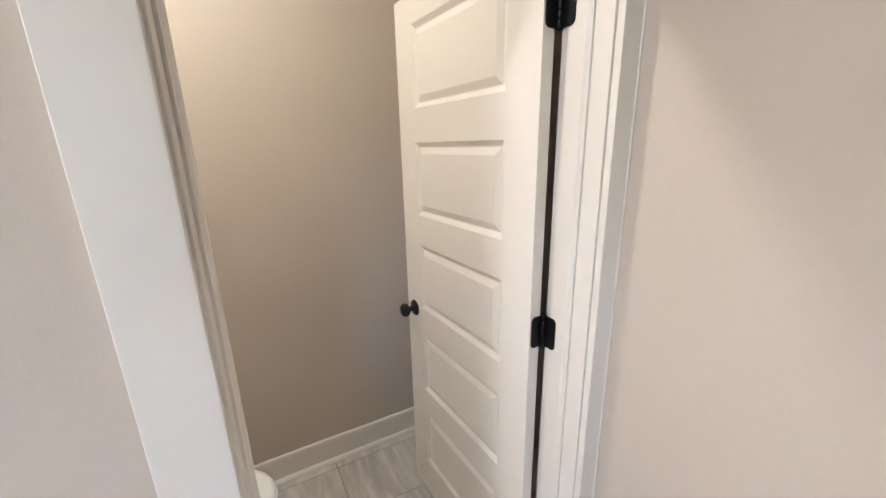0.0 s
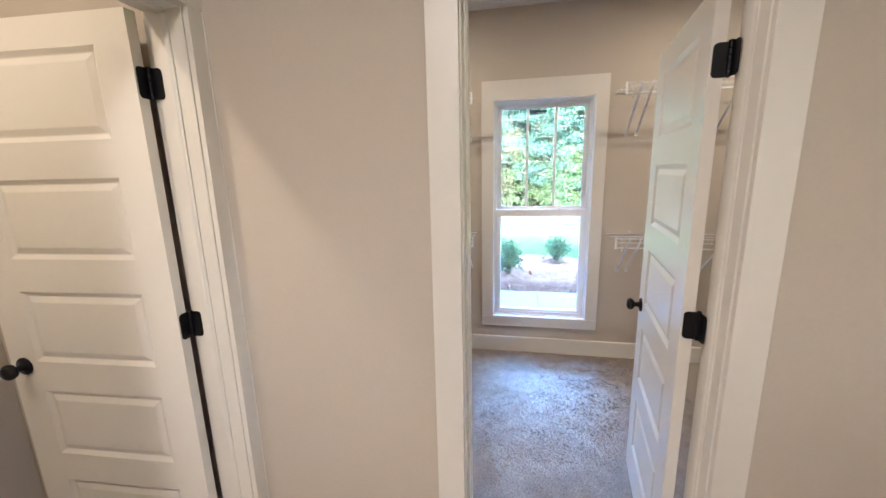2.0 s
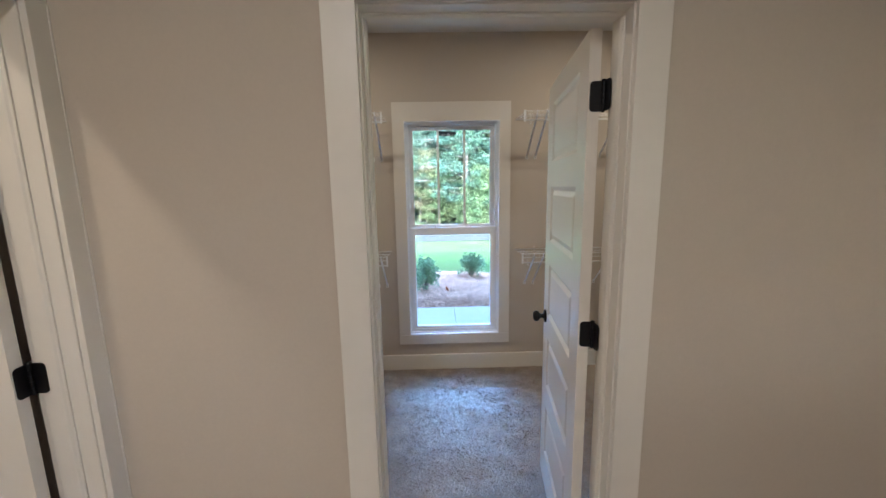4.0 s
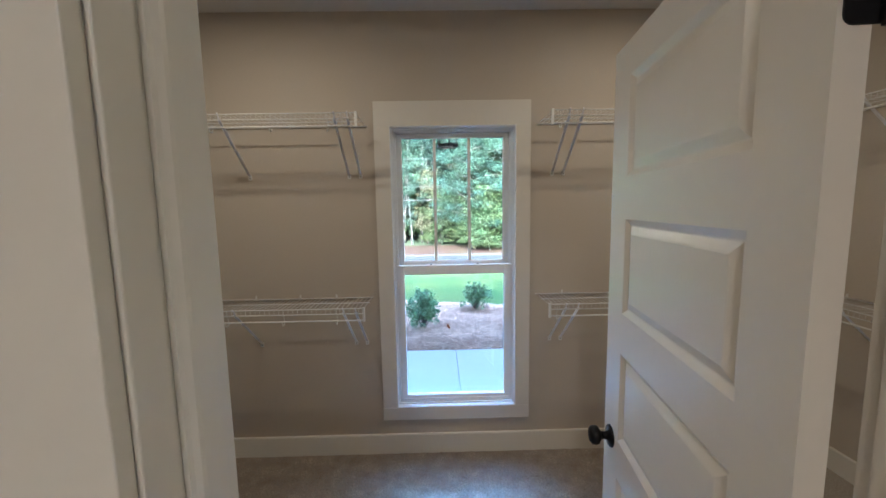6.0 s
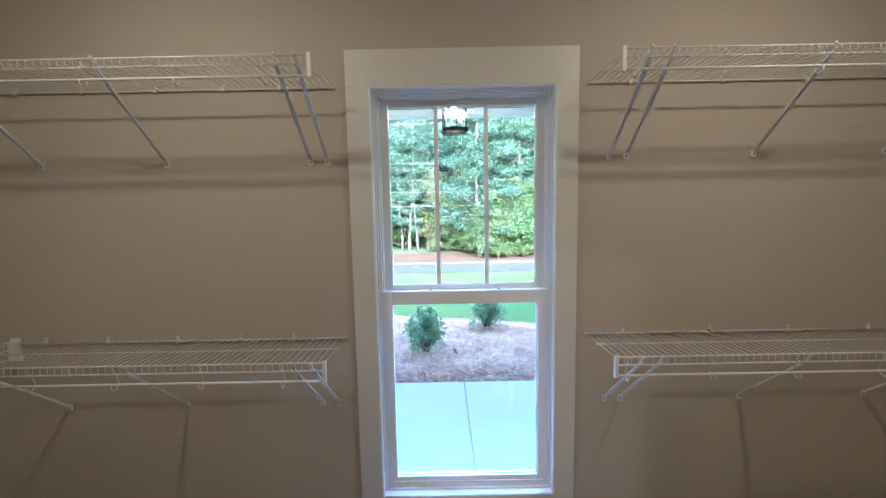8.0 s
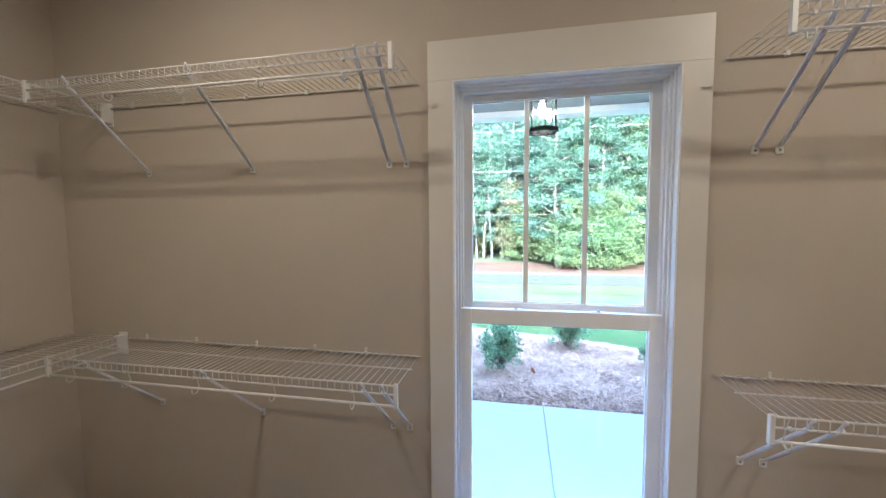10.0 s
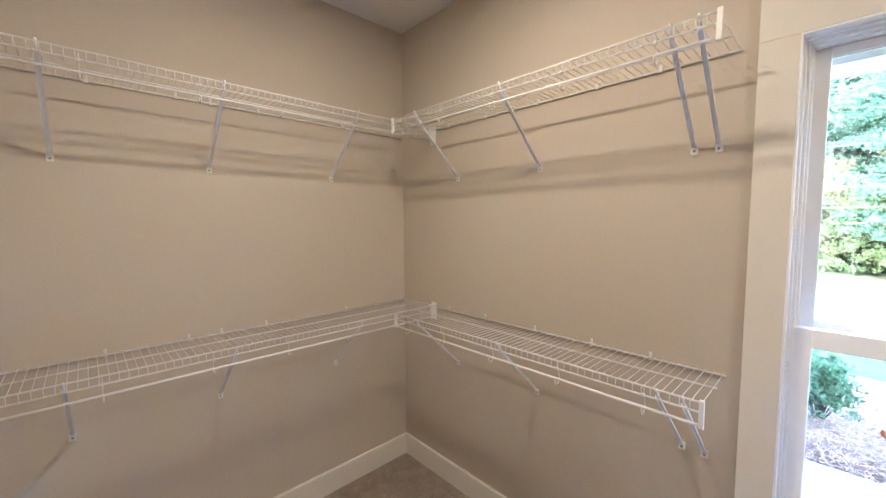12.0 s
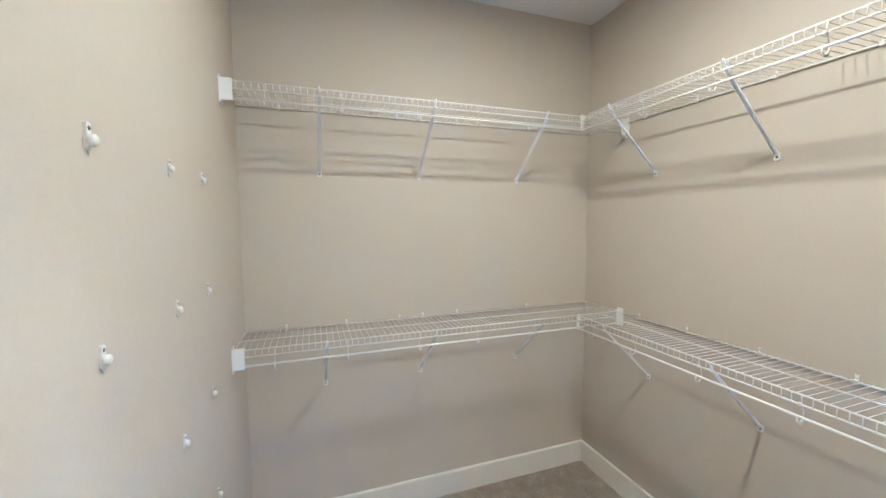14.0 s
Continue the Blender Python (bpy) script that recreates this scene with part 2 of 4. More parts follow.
def thing(name, label, category, group="", m=None):
    ob = new(name)
    ob.matrix_basis = m or Matrix()
    return tagged(ob, label, category, group)


def share(ob, name, parent, m):
    """Another object on the same mesh."""
    c = new(name, ob.data)
    c.parent = parent
    c.matrix_basis = m
    return c


# ---------- the plan ----------
EX = 2.835                     # window wall, inner face
WX0, WX1 = 0.76, 0.875         # wall between hall and closet
NY = 1.912                     # closet's north wall
SY = -2.608                    # closet's south wall
TY0, TY1 = 0.785, 0.905        # wall with the toilet room's door
TN = 1.945                     # toilet room's north wall
HW, HS = -2.3, -2.5            # hall's far walls
CJ0, CJ1 = -0.728, -0.011      # closet door opening, jamb faces
TJ0, TJ1 = -0.024, 0.699       # toilet door opening, jamb faces
HEAD = 2.048
JT = 0.018
CLOSET_OPEN, TOILET_OPEN = -7.5, 93.5   # how the doors run, in degrees from +x
WY0, WY1, WZ0, WZ1 = -0.735, 0.034, 0.322, 2.108   # window opening

# floors
structure("carpet", boxes((WX0 + 0.06, EX + 0.01, SY - 0.02, NY + 0.02, -0.06, 0.0)), CARPET, "greige cut-pile carpet in the walk-in closet")
structure("subfloor", boxes((HW - 0.1, WX0 + 0.058, HS - 0.1, TN + 0.02, -0.06, -0.004)), GROUT, "dark grout bed under the floor tiles")
rng = random.Random(9)
verts, faces, normals = [], [], []
for _ in range(190000):
    x, y = rng.uniform(WX1 + 0.002, EX - 0.018), rng.uniform(-1.35, NY - 0.018)
    sw = noise.noise((x * 4.0, y * 4.0, 1.0)) * 4 + noise.noise((x * 15.0, y * 15.0, 2.0)) * 2.5
    a = sw + rng.uniform(-0.9, 0.9)
    lean, h, w = rng.uniform(0.006, 0.012), rng.uniform(0.002, 0.006), rng.uniform(0.0018, 0.0032)
    dx, dy = math.cos(a) * lean, math.sin(a) * lean
    t = rng.uniform(0, math.pi)
    wx, wy = math.cos(t) * w, math.sin(t) * w
    if wx * dy < wy * dx:
        wx, wy = -wx, -wy
    b = len(verts)
    slope = Vector((0.17 * math.cos(sw) + rng.uniform(-0.5, 0.5), 0.17 * math.sin(sw) + rng.uniform(-0.5, 0.5), 1)).normalized()
    normals += [slope] * 4
    verts += [(x - wx, y - wy, -0.002), (x + wx, y + wy, -0.002), (x + dx + wx * 0.8, y + dy + wy * 0.8, h), (x + dx - wx * 0.8, y + dy - wy * 0.8, h)]
    faces.append((b, b + 1, b + 2, b + 3))
me = bpy.data.meshes.new("carpet_pile")
me.from_pydata(verts, [], faces)
me.materials.append(PILE)
me.shade_smooth()
me.normals_split_custom_set_from_vertices(normals)
tagged(new("carpet_pile", me), "soft greige cut pile of the closet carpet", "carpet", kind="stuff")
# walls
structure("wall_west", boxes((WX0, WX1, CJ1 + JT, TY0 - 0.001, 0, CEIL), (WX0, WX1, TY0 - 0.001, NY, 0, CEIL), (WX0, WX1, SY, CJ0 - JT, 0, CEIL), (WX0, WX1, CJ0 - JT, CJ1 + JT, HEAD + JT, CEIL)), WALL, "greige painted wall between hall and closet")
structure("wall_north", boxes((WX0, EX + 0.12, NY, NY + 0.12, 0, CEIL)), WALL, "greige painted closet wall behind the wire shelves")
structure("wall_south", boxes((WX0, EX + 0.12, SY - 0.12, SY, 0, CEIL)), WALL, "greige painted end wall of the closet")
structure("wall_east", boxes((EX, EX + 0.13, WY1, NY, 0, CEIL), (EX, EX + 0.13, SY, WY0, 0, CEIL), (EX, EX + 0.13, WY0, WY1, WZ1, CEIL), (EX, EX + 0.13, WY0, WY1, 0, WZ0)), WALL, "greige painted outside wall with one window")
structure("wall_toilet", boxes((TJ1 + JT, WX0 - 0.001, TY0, TY1, 0, CEIL), (HW, TJ0 - JT, TY0, TY1, 0, CEIL), (TJ0 - JT, TJ1 + JT, TY0, TY1, HEAD + JT, CEIL)), WALL, "greige painted wall round the toilet room door")
structure("wall_toilet_back", boxes((-0.95, WX0 - 0.001, TN, TN + 0.1, 0, CEIL)), WALL, "greige painted back wall of the toilet room")
structure("wall_toilet_side", boxes((-0.95, -0.85, TY1, TN, 0, CEIL)), WALL, "greige painted side wall behind the toilet")
structure("wall_hall_far", boxes((HW - 0.1, HW, HS, TY0, 0, CEIL)), WALL, "greige painted far wall of the hall")
structure("wall_hall_end", boxes((HW, -1.7, HS - 0.1, HS, 0, CEIL), (-1.1, WX0, HS - 0.1, HS, 0, CEIL), (-1.7, -1.1, HS - 0.1, HS, 0, 1.2), (-1.7, -1.1, HS - 0.1, HS, 2.0, CEIL)), WALL, "greige painted end wall with an opening for daylight")
structure("ceiling", boxes((HW - 0.1, EX + 0.13, SY - 0.12, TN + 0.1, CEIL, CEIL + 0.08)), CEILP, "flat white textured ceiling")


# baseboards: a board with an eased top and, on tile, a quarter round
def base_profile(h=0.135, t=0.015):
    return [(0, 0), (t, 0), (t, h - 0.006), (t - 0.004, h), (0, h)]


def baseboard(bm, p0, p1, out, shoe=False):
    """From p0 to p1 along a wall, out: the unit vector into the room."""
    p0, p1, out = Vector((*p0, 0)), Vector((*p1, 0)), Vector((*out, 0))
    d = p1 - p0
    extrude_profile(bm, base_profile(), 0, 1, lambda u, a, b: p0 + d * u + out * a + Vector((0, 0, b)))
    if shoe:
        arc = [(0.0151, 0)] + [(0.0151 + 0.018 * math.cos(t), 0.018 * math.sin(t)) for t in [math.pi / 2 * k / 5 for k in range(6)]]
        extrude_profile(bm, arc, 0, 1, lambda u, a, b: p0 + d * u + out * a + Vector((0, 0, b)))


CW = 0.09    # casing width
bm = bmesh.new()
baseboard(bm, (WX1, NY), (EX, NY), (0, -1))
structure("baseboard", bm, TRIM, "off-white painted baseboard over carpet")
bm = bmesh.new()
baseboard(bm, (EX, SY), (EX, NY - 0.0155), (-1, 0))
structure("baseboard", bm, TRIM, "off-white painted baseboard under the window")
bm = bmesh.new()
baseboard(bm, (WX1, CJ1 + CW), (WX1, NY - 0.0155), (1, 0))
baseboard(bm, (WX1, SY), (WX1, CJ0 - CW), (1, 0))
structure("baseboard", bm, TRIM, "off-white painted baseboard beside the closet door")
bm = bmesh.new()
baseboard(bm, (WX1 + 0.0155, SY), (EX - 0.0155, SY), (0, 1))
structure("baseboard", bm, TRIM, "off-white painted baseboard at the closet's end")
bm = bmesh.new()
baseboard(bm, (-0.85, TN), (WX0, TN), (0, -1), True)
structure("baseboard", bm, TRIM, "off-white painted baseboard with quarter round on tile")
bm = bmesh.new()
baseboard(bm, (WX0, TY1), (WX0, TN - 0.034), (-1, 0), True)
structure("baseboard", bm, TRIM, "off-white painted baseboard behind the open door")
bm = bmesh.new()
baseboard(bm, (WX0, CJ1 + CW + 0.001), (WX0, TY0 - 0.02), (-1, 0), True)
baseboard(bm, (WX0, HS), (WX0, CJ0 - CW - 0.001), (-1, 0), True)
baseboard(bm, (HW, TY0), (TJ0 - CW - 0.001, TY0), (0, -1), True)
structure("baseboard", bm, TRIM, "off-white painted baseboard in the hall")


# ---------- door frames ----------
def door_frame(name, m, width, depth, label, wa, wb):
    """Local: x across the opening, y from 0 (side away from the swing) to depth (swing side); wa, wb: the casings' widths."""
    root = thing(name, label, "door frame", m=m)
    root["kind"] = "structure"
    h = HEAD
    def jamb(x0, x1):
        return boxes((x0, x1, 0.0, depth, 0, h + JT), bev=0.0015)
    part("jamb", jamb(-JT, 0), TRIM, root)
    part("jamb", jamb(width, width + JT), TRIM, root)
    part("head_jamb", boxes((0, width, 0.0, depth, h, h + JT), bev=0.0015), TRIM, root)
    # stops with a moulded edge
    s0, s1 = depth - 0.037 - 0.036, depth - 0.037
    prof = [(0, s0), (0.005, s0), (0.0065, s0 + 0.005), (0.010, s0 + 0.010), (0.011, s0 + 0.015), (0.011, s1 - 0.001), (0.010, s1), (0, s1)]
    bm = bmesh.new()
    extrude_profile(bm, prof, 0, h - 0.0112, lambda u, a, b: (a, b, u))
    part("door_stop", bm, TRIM, root)
    bm = bmesh.new()
    extrude_profile(bm, prof, 0, h - 0.0112, lambda u, a, b: (width - a, b, u))
    part("door_stop", bm, TRIM, root)
    bm = bmesh.new()
    extrude_profile(bm, prof, 0, width, lambda u, a, b: (u, b, h - a))
    part("head_stop", bm, TRIM, root)
    for y0, y1 in ((-0.018, 0.0), (depth, depth + 0.018)):
        for x0, x1 in ((-0.005 - wa, -0.005), (width + 0.005, width + 0.005 + wb)):
            part("casing", boxes((x0, x1, y0 + (0 if y0 < 0 else 0.0001), y1 - (0.0001 if y0 < 0 else 0), 0, h + 0.0054), bev=0.0015), TRIM, root)
        part("head_casing", boxes((-0.005 - wa, width + 0.005 + wb, y0 - (0.001 if y0 < 0 else 0), y1 + (0 if y0 < 0 else 0.001), h + 0.0055, h + 0.0055 + 0.10), bev=0.0015), TRIM, root)
    return root


door_frame("door_1", pose(WX0, CJ1, 0, 0, 0, -90), CJ1 - CJ0, WX1 - WX0, "off-white painted frame of the closet doorway", CW, CW)
door_frame("door_2", pose(TJ0, TY0, 0), TJ1 - TJ0, TY1 - TY0, "off-white painted frame of the toilet room doorway", CW, WX0 - TJ1 - 0.0053)
for _y in (TY0 - 0.0185, TY1 + 0.0185):
    structure("caulk", boxes((WX0 - 0.0045, WX0 - 0.0002, _y - 0.0022, _y + 0.0022, 0.0, HEAD + 0.005), bev=0.0012), TRIM, "thin bead of white caulk beside the door casing")


# ---------- panelled doors ----------
DW, DT, DH, DB = 0.711, 0.035, 2.032, 0.012
STILE, PTOP, PH, PITCH = 0.116, 1.955, 0.262, 0.3765


def panel_mesh(w, h):
    """A raised panel, both faces, centred; local y is its thickness."""
    bm = bmesh.new()
    steps = [(0.0, 0.0), (0.002, 0.0012), (0.013, 0.0085), (0.016, 0.0100), (0.019, 0.0100), (0.036, 0.0032), (0.040, 0.0020)]
    for side in (-1, 1):
        rings = []
        for inset, deep in steps:
            y = side * (DT / 2 - deep)
            a, b = w / 2 - inset, h / 2 - inset
            rings.append([bm.verts.new((x, y, z)) for x, z in ((-a, -b), (a, -b), (a, b), (-a, b))])
        for r, s in zip(rings, rings[1:]):
            for k in range(4):
                bm.faces.new((r[k], r[(k + 1) % 4], s[(k + 1) % 4], s[k]))
        bm.faces.new(rings[-1])
    return bm


def rounded_plate(bm, place, a0, a1, b0, b1, r, t0, t1, corners=(1, 1, 1, 1)):
    """A plate with rounded corners in the plane (a, b); place(a, b, t) gives its points."""
    pts = []
    for (ca, cb, start), on in zip(((a1 - r, b1 - r, 0), (a0 + r, b1 - r, 90), (a0 + r, b0 + r, 180), (a1 - r, b0 + r, 270)), corners):
        if on:
            pts += [(ca + r * math.cos(radians(start + k * 22.5)), cb + r * math.sin(radians(start + k * 22.5))) for k in range(5)]
        else:
            pts.append((a1 if start in (0, 270) else a0, b1 if start in (0, 90) else b0))
    lo = [bm.verts.new(place(a, b, t0)) for a, b in pts]
    hi = [bm.verts.new(place(a, b, t1)) for a, b in pts]
    n = len(pts)
    for k in range(n):
        bm.faces.new((lo[k], lo[(k + 1) % n], hi[(k + 1) % n], hi[k]))
    bm.faces.new(list(reversed(lo)))
    bm.faces.new(hi)


def make_door(name, label, m, jamb_turn):
    """Local: pin at the origin, the door runs along x, its thickness lies at y 0.010 to 0.045. jamb_turn: how far it stands open."""
    root = thing(name, label, "door", m=m)
    x0, x1, yc = 0.004, 0.004 + DW, 0.010 + DT / 2
    y0, y1 = yc - DT / 2, yc + DT / 2
    tops = [PTOP - PITCH * k for k in range(5)]
    items = [(x0, x0 + STILE, y0, y1, DB, DB + DH), (x1 - STILE, x1, y0, y1, DB, DB + DH)]
    edges = [DB + DH] + [v for t in tops for v in (t, t - PH)] + [DB]
    for hi, lo in zip(edges[::2], edges[1::2]):
        items.append((x0 + STILE, x1 - STILE, y0, y1, lo, hi))
    bm = boxes(*items)
    bmesh.ops.remove_doubles(bm, verts=bm.verts, dist=0.0001)
    part("slab", bm, DOORP, root)
    first = None
    for t in tops:
        mm = Matrix.Translation(((x0 + x1) / 2, yc, t - PH / 2))
        if first is None:
            first = part("panel", panel_mesh(DW - 2 * STILE, PH), DOORP, root, m=mm)
        else:
            share(first, "panel", root, mm)
    # knobs on a round rose
    prof = [(0.0001, 0), (0.033, 0), (0.033, 0.004), (0.029, 0.008), (0.014, 0.011), (0.0115, 0.016), (0.0115, 0.026), (0.016, 0.031), (0.0255, 0.037), (0.0285, 0.046), (0.0265, 0.056), (0.018, 0.063), (0.0001, 0.065)]
    kx, kz = x1 - 0.060, 0.92
    for y, turn in ((y1, -90), (y0, 90)):
        bm = bmesh.new()
        lathe(bm, prof, sides=28)
        part("knob", bm, BLACK, root, "round black door knob", m=pose(kx, y, kz, turn))
    bm = boxes((x1 - 0.0005, x1 + 0.0012, yc - 0.012, yc + 0.012, kz - 0.028, kz + 0.028), bev=0.0005)
    box(bm, x1, x1 + 0.009, yc - 0.006, yc + 0.006, kz - 0.008, kz + 0.008, bev=0.002)
    part("latch", bm, BLACK, root, "black latch plate and bolt")
    # hinges
    for z in (0.305, 1.085, 1.850):
        h = 0.0445
        hinge = tagged(new("hinge"), "black butt hinge with rounded corners")
        hinge.parent = root
        hinge.location = (0, 0, z)
        bm = bmesh.new()
        rounded_plate(bm, lambda a, b, t: (t, a, b), 0.000, 0.040, -h, h, 0.012, 0.0015, 0.0045, (1, 0, 0, 1))
        part("door_leaf", bm, BLACK, hinge)
        bm = bmesh.new()
        rounded_plate(bm, lambda a, b, t: (t, a, b), 0.000, 0.040, -h, h, 0.012, -0.0028, -0.0002, (1, 0, 0, 1))
        part("jamb_leaf", bm, BLACK, hinge, m=pose(0, 0, 0, 0, 0, jamb_turn) @ Matrix.Translation((-0.0018, 0, 0)))
        bm = bmesh.new()
        for k in range(5):
            a = -h + k * 2 * h / 5
            lathe(bm, [(0.0001, a + 0.0006), (0.0062, a + 0.0006), (0.0066, a + 0.002), (0.0066, a + 2 * h / 5 - 0.002), (0.0062, a + 2 * h / 5 - 0.0006), (0.0001, a + 2 * h / 5 - 0.0006)], sides=12)
        part("knuckle", bm, BLACK, hinge)
        bm = bmesh.new()
        lathe(bm, [(0.0001, -h - 0.003), (0.004, -h - 0.003), (0.004, h), (0.0075, h + 0.0005), (0.0075, h + 0.003), (0.003, h + 0.005), (0.0001, h + 0.005)], sides=12)
        part("pin", bm, BLACK, hinge)
    return root


make_door("closet_door", "off-white five-panel closet door standing open", pose(0.897, -0.718, 0, 0, 0, CLOSET_OPEN), 90 - CLOSET_OPEN)
make_door("toilet_door", "off-white five-panel toilet room door standing open", pose(0.694, 0.922, 0, 0, 0, TOILET_OPEN), 180 - TOILET_OPEN)


# ---------- window ----------
win = tagged(new("window_1"), "white single-hung vinyl window with a three-light upper sash", "window", kind="structure")
C0, C1 = -0.823, 0.127
part("casing", boxes((EX - 0.019, EX, WY1, C1, 0.3217, 2.1083), bev=0.001), TRIM, win, "flat off-white window casing")
part("casing", boxes((EX - 0.019, EX, C0, WY0, 0.3217, 2.1083), bev=0.001), TRIM, win, "flat off-white window casing")
part("head_casing", boxes((EX - 0.0195, EX, C0, C1, 2.1085, 2.252), bev=0.001), TRIM, win, "flat off-white head casing")
part("sill_casing", boxes((EX - 0.0195, EX, C0, C1, 0.238, 0.3215), bev=0.001), TRIM, win, "flat off-white bottom casing")


def ring(bm, x0, x1, ya, yb, za, zb, w, bev=0.0015, wt=None, wb=None):
    """A rectangular frame in the window's plane, w wide."""
    wt, wb = wt or w, wb or w
    box(bm, x0, x1, ya, ya + w, za, zb, bev)
    box(bm, x0, x1, yb - w, yb, za, zb, bev)
    box(bm, x0, x1, ya + w, yb - w, zb - wt, zb, bev)
    box(bm, x0, x1, ya + w, yb - w, za, za + wb, bev)


bm = bmesh.new()
ring(bm, 2.8165, 2.852, WY0, WY1, WZ0, WZ1, 0.006)
part("jamb_liner", bm, VINYL, win)
bm = bmesh.new()
ring(bm, 2.852, 2.935, WY0 + 0.0, WY1 - 0.0, WZ0, WZ1, 0.013, 0.002)
ring(bm, 2.866, 2.925, WY0 + 0.013, WY1 - 0.013, WZ0 + 0.013, WZ1 - 0.013, 0.009, 0.002)
ring(bm, 2.882, 2.950, WY0 + 0.0125, WY1 - 0.0125, WZ0 + 0.0125, WZ1 - 0.0125, 0.016, 0.002)
part("window_frame", bm, VINYL, win)
bm = bmesh.new()
GU = (-0.672, -0.020, 1.270, 2.052)
GL = (-0.672, -0.024, 0.384, 1.192)
U0, U1 = WY0 + 0.024, WY1 - 0.024
ring(bm, 2.912, 2.938, U0, U1, 1.232, 2.078, GU[0] - U0, 0.002, wt=2.078 - GU[3], wb=GU[2] - 1.232)
ring(bm, 2.921, 2.93, GU[0] - 0.002, GU[1] + 0.002, GU[2] - 0.002, GU[3] + 0.002, 0.006, 0.001)
part("upper_sash", bm, VINYL, win)
bm = bmesh.new()
L0, L1 = WY0 + 0.020, WY1 - 0.020
ring(bm, 2.868, 2.898, L0, L1, 0.340, 1.250, GL[0] - L0, 0.0025, wt=1.250 - GL[3], wb=GL[2] - 0.340)
box(bm, 2.862, 2.8685, L0 + 0.02, L1 - 0.02, 0.352, 0.362, 0.002)
ring(bm, 2.880, 2.89, GL[0] - 0.002, GL[1] + 0.002, GL[2] - 0.002, GL[3] + 0.002, 0.006, 0.001)
part("lower_sash", bm, VINYL, win)
for y in (-0.236, -0.454):
    part("glazing_bar", boxes((2.917, 2.932, y - 0.009, y + 0.009, GU[2], GU[3]), bev=0.002), VINYL, win)
for y in (-0.20, -0.50):
    part("tilt_latch", boxes((2.874, 2.894, y - 0.020, y + 0.020, 1.2502, 1.2525), bev=0.002), VINYL, win)
    part("latch_button", boxes((2.874, 2.878, y - 0.006, y + 0.006, 1.2525, 1.256), bev=0.001), BLACK, win, "small dark latch button")
ys = [GU[0], -0.463, -0.445, -0.245, -0.227, GU[1]]
for a, b in zip(ys[::2], ys[1::2]):
    part("pane", boxes((2.9225, 2.9265, a, b, GU[2], GU[3])), GLASS, win).visible_shadow = False
part("pane", boxes((2.883, 2.887, GL[0], GL[1], GL[2], GL[3])), GLASS, win).visible_shadow = False


# ---------- wire shelves ----------
SR = 0.0032     # rail radius
DEPTH = 0.305


